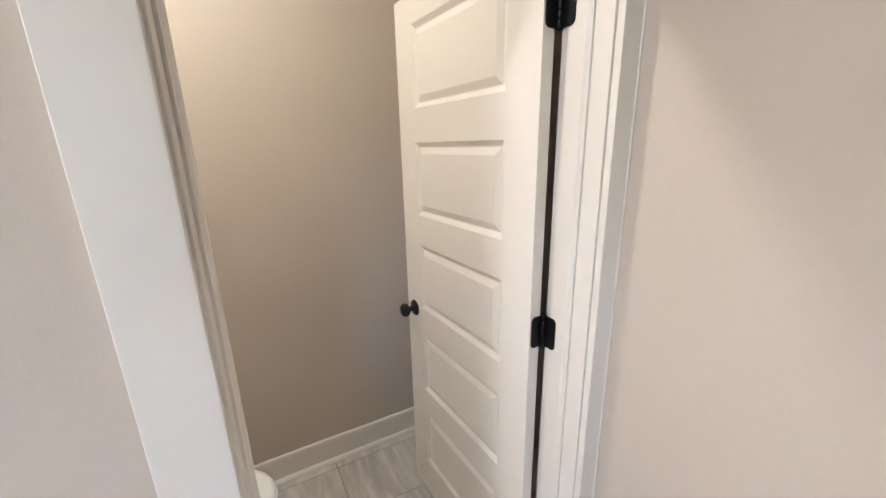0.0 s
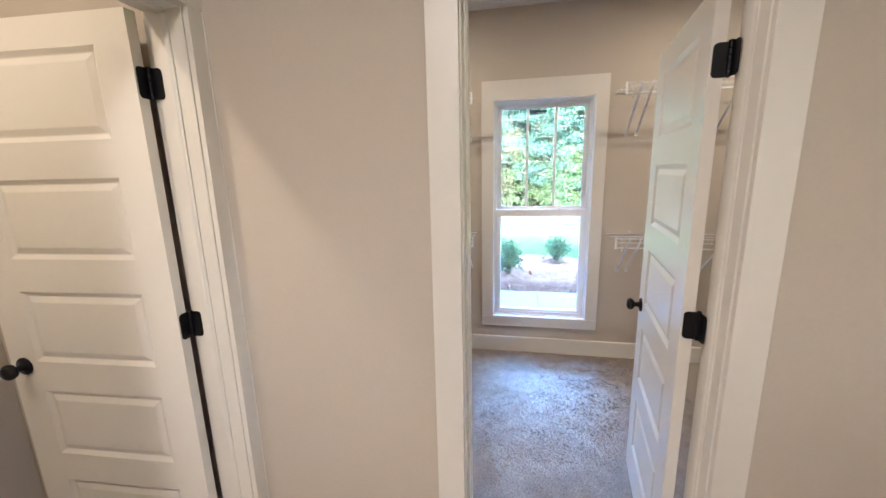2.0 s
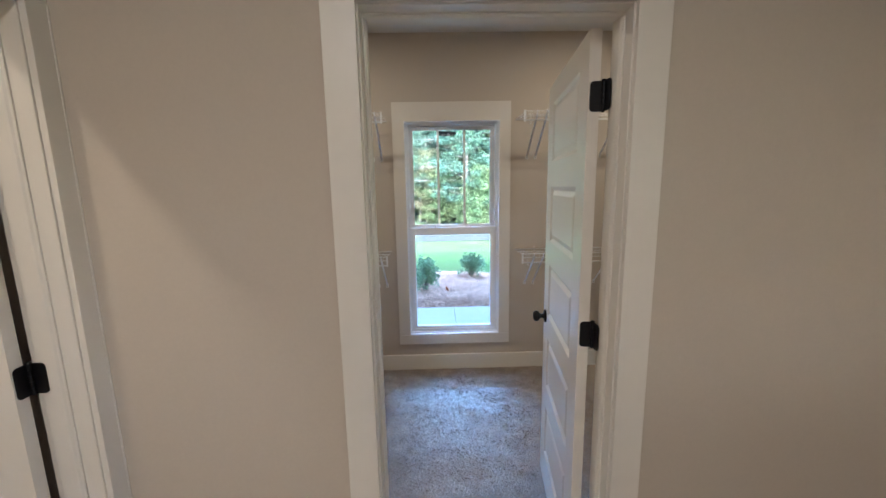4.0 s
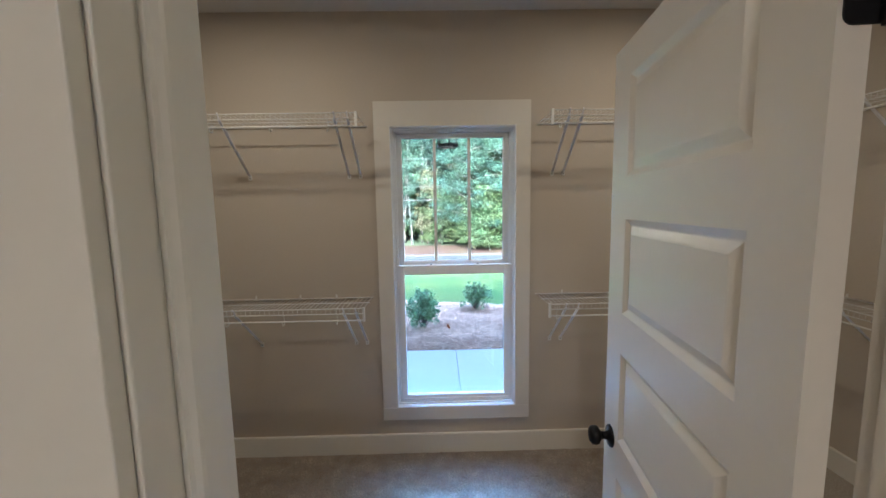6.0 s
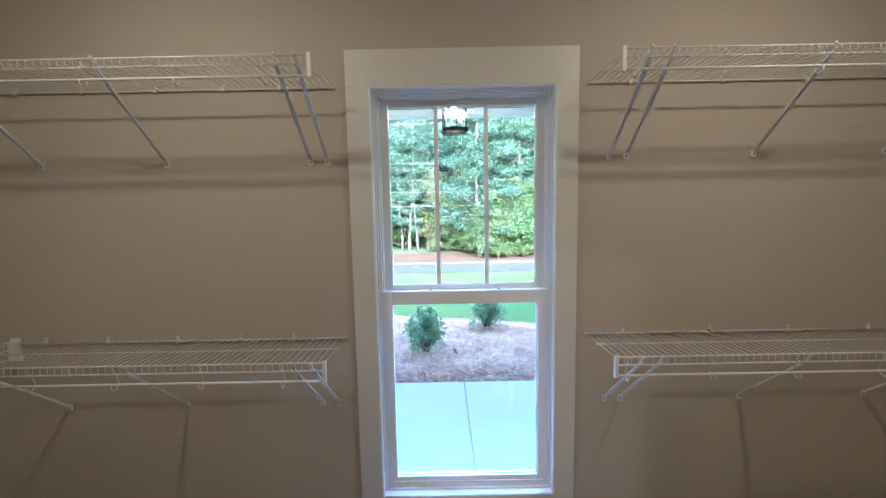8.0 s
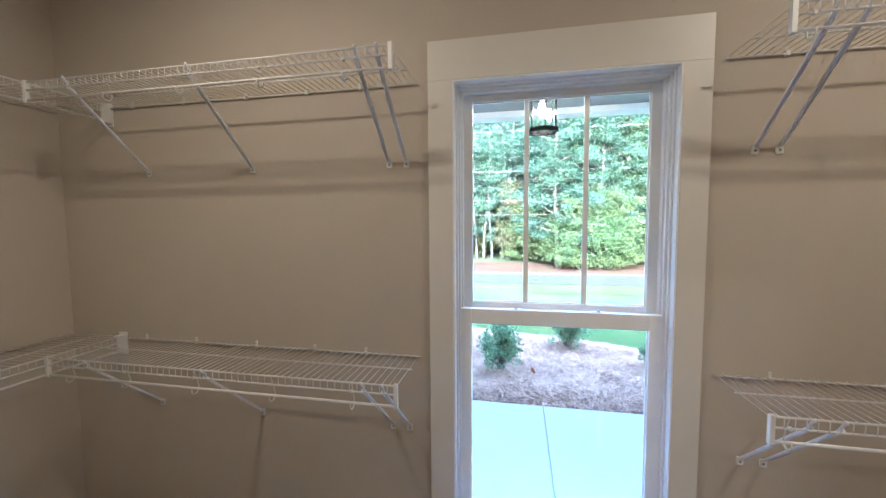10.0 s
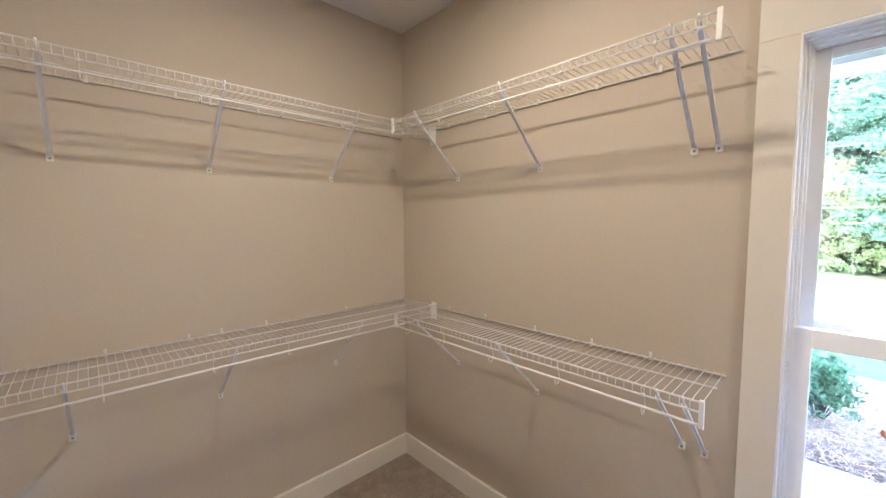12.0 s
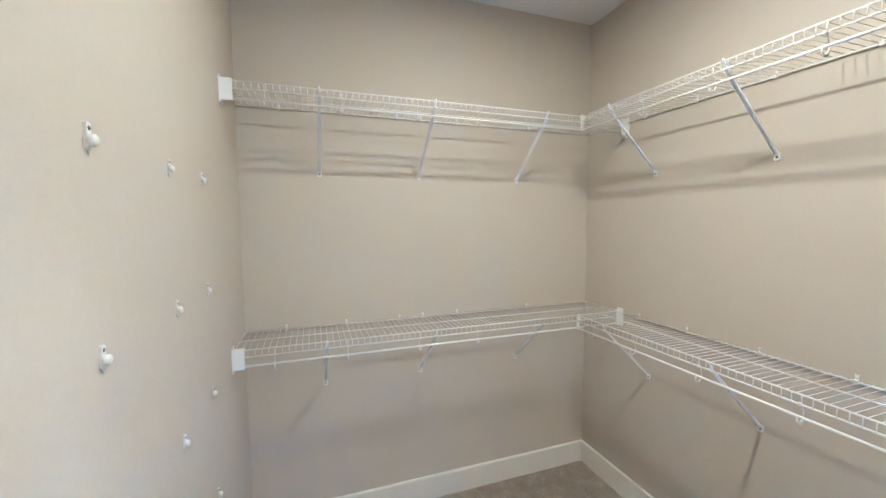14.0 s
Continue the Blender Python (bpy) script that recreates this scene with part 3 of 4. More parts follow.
def make_shelf(name, label, m, length, brackets, hooks, clips, ends=(None, None), start=0.0, front_to=None):
    """Local: x along the wall, y out from the wall, z up from the deck. ends: 'plate' a wall plate, 'cap' a free end's cap, 'join' nothing."""
    root = thing(name, label, "wire shelf", "wire shelves of the closet", m=m)
    yr, ym, yf = 0.007, 0.140, DEPTH
    s, e = start, length

    def rail(part_name, y, z, r, a=s, b=e):
        bm = bmesh.new()
        tube(bm, [(a, y, z), (b, y, z)], r, 8)
        part(part_name, bm, WIRE, root)
    rail("rear_rail", yr, -0.003, 0.0034)
    rail("middle_rail", ym, -0.003, 0.003)
    rail("front_rail", yf, 0.007, 0.0032)
    rail("lip_rail", yf + 0.001, -0.022, 0.0032)
    rail("hanging_rod", yf + 0.001, -0.060, 0.0046)
    bm = bmesh.new()
    tube(bm, [(0, yr - 0.003, 0.0018), (0, yf - 0.008, 0.0018), (0, yf + 0.0015, 0.008), (0, yf + 0.0045, 0.002), (0, yf + 0.0045, -0.024)], 0.00125, 5)
    first = None
    n = int((e - s - 0.012) / 0.0254)
    for k in range(n + 1):
        mm = Matrix.Translation((s + 0.006 + k * (e - s - 0.012) / n, 0, 0))
        if first is None:
            first = part("cross_wire", bm, WIRE, root, m=mm)
        else:
            share(first, "cross_wire", root, mm)
    # diagonal supports: a folded arm from the front rail down to a screwed foot
    proto = None
    for x in brackets:
        if proto is None:
            proto = new("support_bracket")
            proto.parent = root
            bm = bmesh.new()
            a, b = Vector((0, 0.006, -0.285)), Vector((0, yf - 0.006, -0.014))
            d = (b - a).normalized()
            nrm = Vector((0, -d.z, d.y))
            prof = [(-0.0065, 0), (-0.0065, 0.007), (-0.0052, 0.007), (-0.0052, 0.0015), (0.0052, 0.0015), (0.0052, 0.007), (0.0065, 0.007), (0.0065, 0)]
            extrude_profile(bm, prof, 0, (b - a).length, lambda u, p, q: a + d * u + Vector((p, 0, 0)) - nrm * q)
            part("arm", bm, BRACK, proto)
            bm = bmesh.new()
            tube(bm, [(0, yf - 0.010, -0.016), (0, yf + 0.004, 0.006), (0, yf + 0.0075, 0.012), (0, yf + 0.009, 0.004)], 0.004, 6)
            part("hook", bm, BRACK, proto)
            bm = bmesh.new()
            rounded_plate(bm, lambda p, q, t: (p, t, q), -0.0105, 0.0105, -0.312, -0.284, 0.004, 0.0004, 0.006)
            part("foot", bm, PLAST, proto, "white screwed foot")
            bm = bmesh.new()
            lathe(bm, [(0.0001, 0.006), (0.0042, 0.006), (0.0038, 0.0078), (0.0001, 0.0085)], pose(0, 0, -0.300, -90), 10)
            part("screw", bm, SCREW, proto, "zinc screw head")
            proto.location = (x, 0, 0)
        else:
            copy_part(proto, root, (x, 0, 0))
    # hooks that carry the rod
    bm = bmesh.new()
    pts = [(0, yf - 0.004, 0.003), (0, yf - 0.014, -0.03), (0, yf - 0.022, -0.060), (0, yf - 0.020, -0.074), (0, yf - 0.010, -0.083), (0, yf + 0.002, -0.082), (0, yf + 0.009, -0.074), (0, yf + 0.009, -0.062)]
    tube(bm, pts, [0.0016, 0.0016, 0.0018, 0.0026, 0.0032, 0.0032, 0.0026, 0.0018], 6)
    box(bm, -0.004, 0.004, yf - 0.006, yf + 0.0055, -0.027, -0.0175, 0.0015)
    first = None
    for x in hooks:
        if first is None:
            first = part("rod_hook", bm, CLIPP, root, "white plastic rod hook", m=Matrix.Translation((x, 0, 0)))
        else:
            tagged(share(first, "rod_hook", root, Matrix.Translation((x, 0, 0))), "white plastic rod hook")
    # wall clips on the rear rail
    bm = boxes((-0.006, 0.006, 0.0003, 0.0125, -0.010, 0.004), (-0.0055, 0.0055, 0.0003, 0.004, 0.004, 0.020), bev=0.0012)
    lathe(bm, [(0.0001, 0.004), (0.003, 0.004), (0.0025, 0.0055), (0.0001, 0.006)], pose(0, 0, 0.013, -90), 8)
    first = None
    for x in clips:
        if first is None:
            first = part("wall_clip", bm, CLIPP, root, "white plastic wall clip", m=Matrix.Translation((x, 0, 0)))
        else:
            tagged(share(first, "wall_clip", root, Matrix.Translation((x, 0, 0))), "white plastic wall clip")
    if first is None:
        bm.free()
    for at, kind, sign in ((s, ends[0], 1), (e, ends[1], -1)):
        if kind == "plate":
            bm = bmesh.new()
            lo, hi = sorted((at, at + sign * 0.004))
            rounded_plate(bm, lambda p, q, t: (t, p, q), yf - 0.030, yf + 0.014, -0.082, 0.022, 0.004, lo, hi)
            lo, hi = sorted((at + sign * 0.004, at + sign * 0.045))
            box(bm, lo, hi, yf + 0.002, yf + 0.012, -0.069, 0.014, 0.002)
            box(bm, lo, hi, yf - 0.012, yf + 0.002, 0.0105, 0.014, 0.001)
            part("end_bracket", bm, PLAST, root, "white plastic wall end bracket")
        elif kind == "cap":
            bm = bmesh.new()
            lo, hi = sorted((at - sign * 0.002, at + sign * 0.010))
            rounded_plate(bm, lambda p, q, t: (t, p, q), yf - 0.006, yf + 0.008, -0.068, 0.014, 0.003, lo, hi)
            part("end_cap", bm, PLAST, root, "white plastic end cap")
    return root


def copy_part(ob, root, place):
    c = ob.copy()
    scene.collection.objects.link(c)
    c.parent, c.location = root, place
    for k in ob.children:
        d = k.copy()
        scene.collection.objects.link(d)
        d.parent = c


for z, hi in ((2.112, True), (1.062, False)):
    word = "upper" if hi else "lower"
    N0 = EX - WX1
    # north wall, wall to wall; local x runs from east to west
    mN = pose(EX, NY, z, 0, 0, 180)
    make_shelf("wire_shelf", f"white wire closet shelf with rod, {word} tier, on wall without window", mN, N0,
               [EX - x for x in (2.324, 1.732, 1.233)], [EX - x for x in (2.247, 1.948, 1.651, 1.324, 1.028)],
               [EX - x for x in (2.4, 1.95, 1.749, 1.62, 1.342, 1.058)], ("plate", "plate"))
    # window wall, north piece; local x runs from south to north
    mE = pose(EX, 0.168, z, 0, 0, 90)
    o = 0.168
    make_shelf("wire_shelf", f"white wire closet shelf with rod, {word} tier, between corner and window", mE, NY - DEPTH - 0.006 - 0.168,
               [y - o for y in (1.410, 0.887, 0.286, 0.217)], [y - o for y in (1.50, 1.234, 0.93, 0.62, 0.325)],
               [y - o for y in (1.48, 1.21, 0.905, 0.628, 0.40)], ("cap", "cap"))
    # window wall, south piece
    mF = pose(EX, SY + DEPTH + 0.006, z, 0, 0, 90)
    o = SY + DEPTH + 0.006
    make_shelf("wire_shelf", f"white wire closet shelf with rod, {word} tier, beside window", mF, -0.862 - (SY + DEPTH + 0.006),
               [y - o for y in (-0.958, -1.028, -1.556, -2.10)], [y - o for y in (-0.91, -1.215, -1.52, -1.83, -2.13)],
               [y - o for y in (-1.034, -1.41, -1.75, -2.1)], ("cap", "cap"))
    mS = pose(WX1, SY, z)
    make_shelf("wire_shelf", f"white wire closet shelf with rod, {word} tier, at the far end", mS, N0,
               [0.35, 0.85, 1.45], [0.3, 0.6, 0.9, 1.2, 1.5], [0.2, 0.5, 0.8, 1.1, 1.4, 1.7], ("plate", "plate"))


# spare clips left on the wall beside the door
def loose_clip(m):
    root = thing("wall_clip", "white plastic wall clip screwed to greige wall", "shelf clip", "clips on the closet wall", m)
    bm = bmesh.new()
    rounded_plate(bm, lambda p, q, t: (p, t, q), -0.0075, 0.0075, -0.022, 0.024, 0.004, 0.0003, 0.006)
    part("plate", bm, CLIPP, root)
    bm = bmesh.new()
    lathe(bm, [(0.0001, 0.005), (0.010, 0.005), (0.0105, 0.009), (0.0105, 0.014), (0.0075, 0.017), (0.0001, 0.0175)], pose(0, 0, -0.006, -90), 14)
    part("socket", bm, CLIPP, root)
    bm = bmesh.new()
    lathe(bm, [(0.0001, 0.006), (0.0042, 0.006), (0.0035, 0.0075), (0.0001, 0.008)], pose(0, 0, 0.014, -90), 10)
    part("screw", bm, SCREW, root, "dark screw head")
    bm = bmesh.new()
    bmesh.ops.create_cone(bm, cap_ends=True, segments=8, radius1=0.0005, radius2=0.004, depth=0.012, matrix=Matrix.Translation((0, 0.004, -0.027)))
    part("tip", bm, CLIPP, root)
    return root


clip0 = loose_clip(pose(WX1, 0.667, 1.712, 0, 0, -90) @ Matrix.Scale(0.88, 4))
for k, z in enumerate((1.712, 1.378, 1.040, 0.705)):
    for y in (0.667, 1.005, 1.290):
        if (k, y) != (0, 0.667):
            copy_thing(clip0, pose(WX1, y + 0.003 * math.sin(k * 5 + y * 9), z + 0.003 * math.cos(k * 3 + y * 20), 0, 3 * math.sin(k * 7 + y * 4), -90) @ Matrix.Scale(0.88, 4))

# ceiling lamps, slim disks, all out of view; the hall's is added
for _n, _x, _y, _w in LAMPS:
    lamp = thing("ceiling_lamp", "slim round white ceiling lamp switched on, out of view", "ceiling lamp", m=pose(_x, _y, CEIL))
    bm = bmesh.new()
    lathe(bm, [(0.0001, -0.0002), (0.088, -0.0002), (0.088, -0.012), (0.080, -0.020), (0.072, -0.020), (0.0001, -0.012)], sides=32)
    part("rim", bm, PLAST, lamp)
    bm = bmesh.new()
    lathe(bm, [(0.0001, -0.013), (0.071, -0.020), (0.069, -0.024), (0.0001, -0.026)], sides=32)
    part("diffuser", bm, LENSM, lamp)

# ---------- toilet ----------
def make_toilet(m):
    root = thing("toilet", "white ceramic toilet standing on tiled floor", "toilet", m=m)
    # local: x forward from the wall, z up
    def oval(cx, a, b, z, n=28):
        return [(cx + a * math.cos(t) * (1.0 if math.cos(t) > 0 else 0.8), b * math.sin(t), z) for t in [2 * math.pi * k / n for k in range(n)]]
    def loft(rings):
        bm = bmesh.new()
        rr = [[bm.verts.new(p) for p in r] for r in rings]
        for a, b in zip(rr, rr[1:]):
            for k in range(len(a)):
                bm.faces.new((a[k], a[(k + 1) % len(a)], b[(k + 1) % len(a)], b[k])).smooth = True
        bm.faces.new(list(reversed(rr[0])))
        bm.faces.new(rr[-1])
        return bm
    part("bowl", loft([oval(0.36, 0.22, 0.10, 0), oval(0.36, 0.20, 0.095, 0.05), oval(0.38, 0.19, 0.10, 0.16), oval(0.42, 0.24, 0.15, 0.28), oval(0.44, 0.27, 0.18, 0.36), oval(0.44, 0.275, 0.185, 0.385)]), CERAM, root)
    part("seat", loft([oval(0.44, 0.278, 0.188, 0.3855), oval(0.44, 0.282, 0.19, 0.395), oval(0.44, 0.28, 0.188, 0.405)]), PLAST, root)
    part("lid", loft([oval(0.44, 0.277, 0.186, 0.4055), oval(0.44, 0.277, 0.186, 0.417), oval(0.44, 0.262, 0.172, 0.424)]), PLAST, root)
    part("tank", boxes((0.01, 0.20, -0.22, 0.22, 0.38, 0.74), bev=0.02), CERAM, root)
    part("tank_lid", boxes((0.003, 0.21, -0.23, 0.23, 0.7405, 0.775), bev=0.01), CERAM, root)
    part("flush_handle", boxes((0.2, 0.225, 0.10, 0.18, 0.66, 0.675), bev=0.004), SCREW, root)


make_toilet(pose(-0.72, 1.47, 0))

# ---------- porch ----------
PZ = -0.12
structure("porch_slab", boxes((EX + 0.131, 4.93, -6.0, -0.4465, PZ - 0.15, PZ), (EX + 0.131, 4.93, -0.4375, 6.0, PZ - 0.15, PZ), bev=0.004), CONC, "pale broom-finished concrete porch walk with a joint")
structure("porch_base", boxes((EX + 0.132, 4.92, -6.0, 6.0, PZ - 0.2, PZ - 0.012)), CONC)
structure("porch_ceiling", boxes((EX + 0.131, 4.9, -6.5, 6.5, 2.50, 2.56)), SOFFIT, "beige painted porch ceiling")
structure("porch_beam", boxes((4.62, 4.78, -6.5, 6.5, 2.452, 2.499), bev=0.004), TRIM, "white porch beam")
# unseen roof slab and gable, added so the house's shadow falls on the near lawn
structure("roof", boxes((EX - 6.4, EX + 0.2, -7.0, 7.0, 2.9, 3.0)), SIDING)
bm = bmesh.new()
extrude_profile(bm, [(4.95, 2.60), (-1.2, 6.6), (-7.5, 2.57), (-7.5, 2.7), (-1.2, 6.75), (4.95, 2.75)], -9, 9, lambda u, a, b: (a, u, b))
structure("roof", bm, SHINGLE, "unseen dark shingled gable roof, shaped to block the sun")
structure("exterior_wall", boxes((EX + 0.1305, EX + 0.145, -7, WY0 - 0.0, -0.2, 2.499), (EX + 0.1305, EX + 0.145, WY1, 7, -0.2, 2.499), (EX + 0.1305, EX + 0.145, WY0, WY1, -0.2, WZ0), (EX + 0.1305, EX + 0.145, WY0, WY1, WZ1, 2.499)), SIDING)

lan = thing("porch_lantern", "black hexagonal lantern with clear glass under porch ceiling", "outdoor lantern", m=pose(3.86, -0.348, 0))
bm = bmesh.new()
hexa = lambda r, z: [(r * math.cos(radians(60 * k + 10)), r * math.sin(radians(60 * k + 10)), z) for k in range(6)]
def hexring(bm, r0, r1, z0, z1):
    rings = [[bm.verts.new(p) for p in hexa(r, z)] for r, z in ((r0, z0), (r1, z0), (r1, z1), (r0, z1))]
    for i in range(4):
        a, b = rings[i], rings[(i + 1) % 4]
        for k in range(6):
            bm.faces.new((a[k], a[(k + 1) % 6], b[(k + 1) % 6], b[k]))
hexring(bm, 0.070, 0.100, 2.136, 2.160)
hexring(bm, 0.070, 0.094, 2.345, 2.362)
part("frame_ring", bm, LANTBLACK, lan)
for k in range(6):
    c = Vector((0.084 * math.cos(radians(60 * k + 10)), 0.084 * math.sin(radians(60 * k + 10)), 0))
    part("corner_bar", boxes((c.x - 0.004, c.x + 0.004, c.y - 0.004, c.y + 0.004, 2.158, 2.345)), LANTBLACK, lan)
bm = bmesh.new()
lathe(bm, [(0.093, 2.362), (0.04, 2.41), (0.035, 2.44), (0.06, 2.47), (0.065, 2.4995)], sides=6)
part("canopy", bm, LANTBLACK, lan)
bm = bmesh.new()
lathe(bm, [(0.0001, 2.362), (0.013, 2.362), (0.013, 2.315), (0.0001, 2.315)], sides=12)
part("bulb_socket", bm, PLAST, lan)
bm = bmesh.new()
lathe(bm, [(0.0001, 2.232), (0.012, 2.236), (0.023, 2.252), (0.026, 2.27), (0.020, 2.292), (0.012, 2.314), (0.0001, 2.3145)], sides=16)
part("bulb", bm, BULB, lan, "glowing bulb")
for k in range(6):
    a = [Vector((0.080 * math.cos(radians(60 * j + 10)), 0.080 * math.sin(radians(60 * j + 10)), 0)) for j in (k, k + 1)]
    mid, dd = (a[0] + a[1]) / 2, a[1] - a[0]
    part("lantern_glass", boxes((-dd.length / 2 + 0.004, dd.length / 2 - 0.004, -0.001, 0.001, 2.158, 2.345)), GLASS, lan, m=pose(mid.x, mid.y, 0, 0, 0, math.degrees(math.atan2(dd.y, dd.x)))).visible_shadow = False


# ---------- ground ----------
def gz(x):
    pts = [(-400, -0.2), (9, -0.2), (13, -0.45), (16.3, -0.80), (19.3, -0.80), (23.0, -0.69), (40, 0.3), (400, 3.0)]
    for (a, za), (b, zb) in zip(pts, pts[1:]):
        if x <= b:
            return za + (zb - za) * (x - a) / (b - a)
    return pts[-1][1]


def strip(x0, x1, y0, y1, nx, ny, lift=0.0, rough=0.0):
    bm = bmesh.new()
    vs = [[bm.verts.new((x0 + (x1 - x0) * i / nx, y0 + (y1 - y0) * j / ny, gz(x0 + (x1 - x0) * i / nx) + lift + (rough * noise.noise((i * 1.7, j * 1.3, 0)) if 0 < i < nx else 0))) for j in range(ny + 1)] for i in range(nx + 1)]
    for i in range(nx):
        for j in range(ny):
            bm.faces.new((vs[i][j], vs[i + 1][j], vs[i + 1][j + 1], vs[i][j + 1])).smooth = True
    return bm


structure("ground", strip(-400, 2.5, -400, 400, 2, 2), LAWN, "flat ground round the house")
structure("lawn", strip(2.5, 16.3, -60, 60, 56, 60, rough=0.02), LAWN, "mown green lawn")
structure("dry_grass", strip(12.2, 16.25, -60, 60, 16, 60, 0.012, 0.02), DRYGRASS, "patchy yellow dry grass beside the road")
structure("road", strip(16.2, 19.4, -400, 400, 4, 40, 0.03), ASPH, "grey asphalt road beyond the lawn")
structure("road_line", boxes((19.1, 19.16, -200, 200, -0.772, -0.765)), VINYL, "white edge line on asphalt")
structure("verge", strip(19.3, 23.2, -80, 80, 8, 60, 0.0, 0.08), CLAY, "reddish clay verge along the road")
structure("woods_floor", strip(23.2, 400, -400, 400, 40, 40, 0.0, 0.1), FLOORSHADE, "leaf-littered floor of the woods, colour darkened for tree shade")


# straw bed: a low mound whose outer edge curves
def bed_edge(y):
    return 7.25 + 0.10 * y + 0.14 * (y + 0.6) ** 2 if y > -0.6 else 7.19 - 0.35 * (-0.6 - y) ** 1.3


def bed_z(x, y):
    e = max(bed_edge(y), 5.3)
    f = min(1, max(0, (x - 4.94) / 0.22)) * min(1, max(0, (e - x) / 0.35))
    return -0.19 + (0.13 + 0.03 * noise.noise((x * 3, y * 3, 0))) * f ** 0.6


bm = bmesh.new()
NX, NYB = 50, 110
vs = []
for j in range(NYB + 1):
    y = -4.6 + 9.0 * j / NYB
    e = max(bed_edge(y), 5.3)
    vs.append([bm.verts.new((4.932 + (e - 4.932) * i / NX, y, bed_z(4.932 + (e - 4.932) * i / NX, y))) for i in range(NX + 1)])
for j in range(NYB):
    for i in range(NX):
        bm.faces.new((vs[j][i], vs[j][i + 1], vs[j + 1][i + 1], vs[j + 1][i])).smooth = True
structure("planting_bed", bm, SOIL, "low mulched planting bed beside the walk")

rng = random.Random(4)
verts, faces = [], []
for _ in range(62000):
    y = rng.uniform(-3.6, 3.4)
    x = rng.uniform(4.93, max(bed_edge(y), 5.3) + 0.05)
    z = bed_z(x, y) + rng.uniform(0.004, 0.03)
    a, l, w = rng.uniform(0, math.pi * 2), rng.uniform(0.05, 0.15), 0.0015
    c, s_ = math.cos(a), math.sin(a)
    t1, t2 = rng.uniform(-0.012, 0.012), rng.uniform(-0.02, 0.03)
    b = len(verts)
    for u, h in ((-0.5, t1), (0.0, 0.008), (0.5, t2)):
        px, py = x + c * l * u, y + s_ * l * u
        px = max(px, 4.90)
        verts += [(px - s_ * w, py + c * w, z + h), (px + s_ * w, py - c * w, z + h)]
    faces += [(b, b + 1, b + 3, b + 2), (b + 2, b + 3, b + 5, b + 4)]
me = bpy.data.meshes.new("pine_straw")
me.from_pydata(verts, [], faces)
me.materials.append(STRAW)
tagged(new("pine_straw", me), "loose pale brown pine straw mulch", "mulch", kind="stuff")


def leaf_spray(verts, faces, rng, centre, rad, n, size):
    """Leaves that face outwards and upwards from their clump."""
    for _ in range(n):
        p = Vector((rng.gauss(0, 1), rng.gauss(0, 1), rng.gauss(0.15, 0.8))).normalized() * rng.uniform(0.45, 1.05)
        q = Vector(centre) + Vector((p.x * rad[0], p.y * rad[1], p.z * rad[2]))
        nrm = (p * 0.55 + Vector((rng.gauss(-0.25, 0.55), rng.gauss(0, 0.6), 0.15 + rng.gauss(0, 0.5)))).normalized()
        d = Matrix.Rotation(rng.uniform(0, 6.28), 3, nrm) @ nrm.orthogonal().normalized()
        e = nrm.cross(d)
        s = size * rng.uniform(0.6, 1.4)
        b = len(verts)
        verts += [q, q + d * s * 0.5 + e * s * 0.3, q + d * s, q + d * s * 0.5 - e * s * 0.3]
        faces.append((b, b + 1, b + 2, b + 3))


def leaf_cloud(verts, faces, rng, centre, rad, n, size, up=0.3):
    for _ in range(n):
        while True:
            p = Vector((rng.uniform(-1, 1), rng.uniform(-1, 1), rng.uniform(-1, 1)))
            if p.length < 1:
                break
        p = p.normalized() * (p.length ** 0.5)
        q = Vector(centre) + Vector((p.x * rad[0], p.y * rad[1], p.z * rad[2]))
        d = Vector((rng.gauss(0, 1), rng.gauss(0, 1), rng.gauss(up, 0.8))).normalized()
        sdir = d.orthogonal().normalized()
        sdir = (Matrix.Rotation(rng.uniform(0, 6.28), 3, d) @ sdir)
        s = size * rng.uniform(0.6, 1.3)
        b = len(verts)
        verts += [q, q + d * s * 0.5 + sdir * s * 0.28, q + d * s, q + d * s * 0.5 - sdir * s * 0.28]
        faces.append((b, b + 1, b + 2, b + 3))


def cloud_part(name, verts, faces, material, root, label=""):
    me = bpy.data.meshes.new(name)
    me.from_pydata([tuple(v) for v in verts], [], faces)
    me.materials.append(material)
    ob = new(name, me)
    ob.parent = root
    return tagged(ob, label)


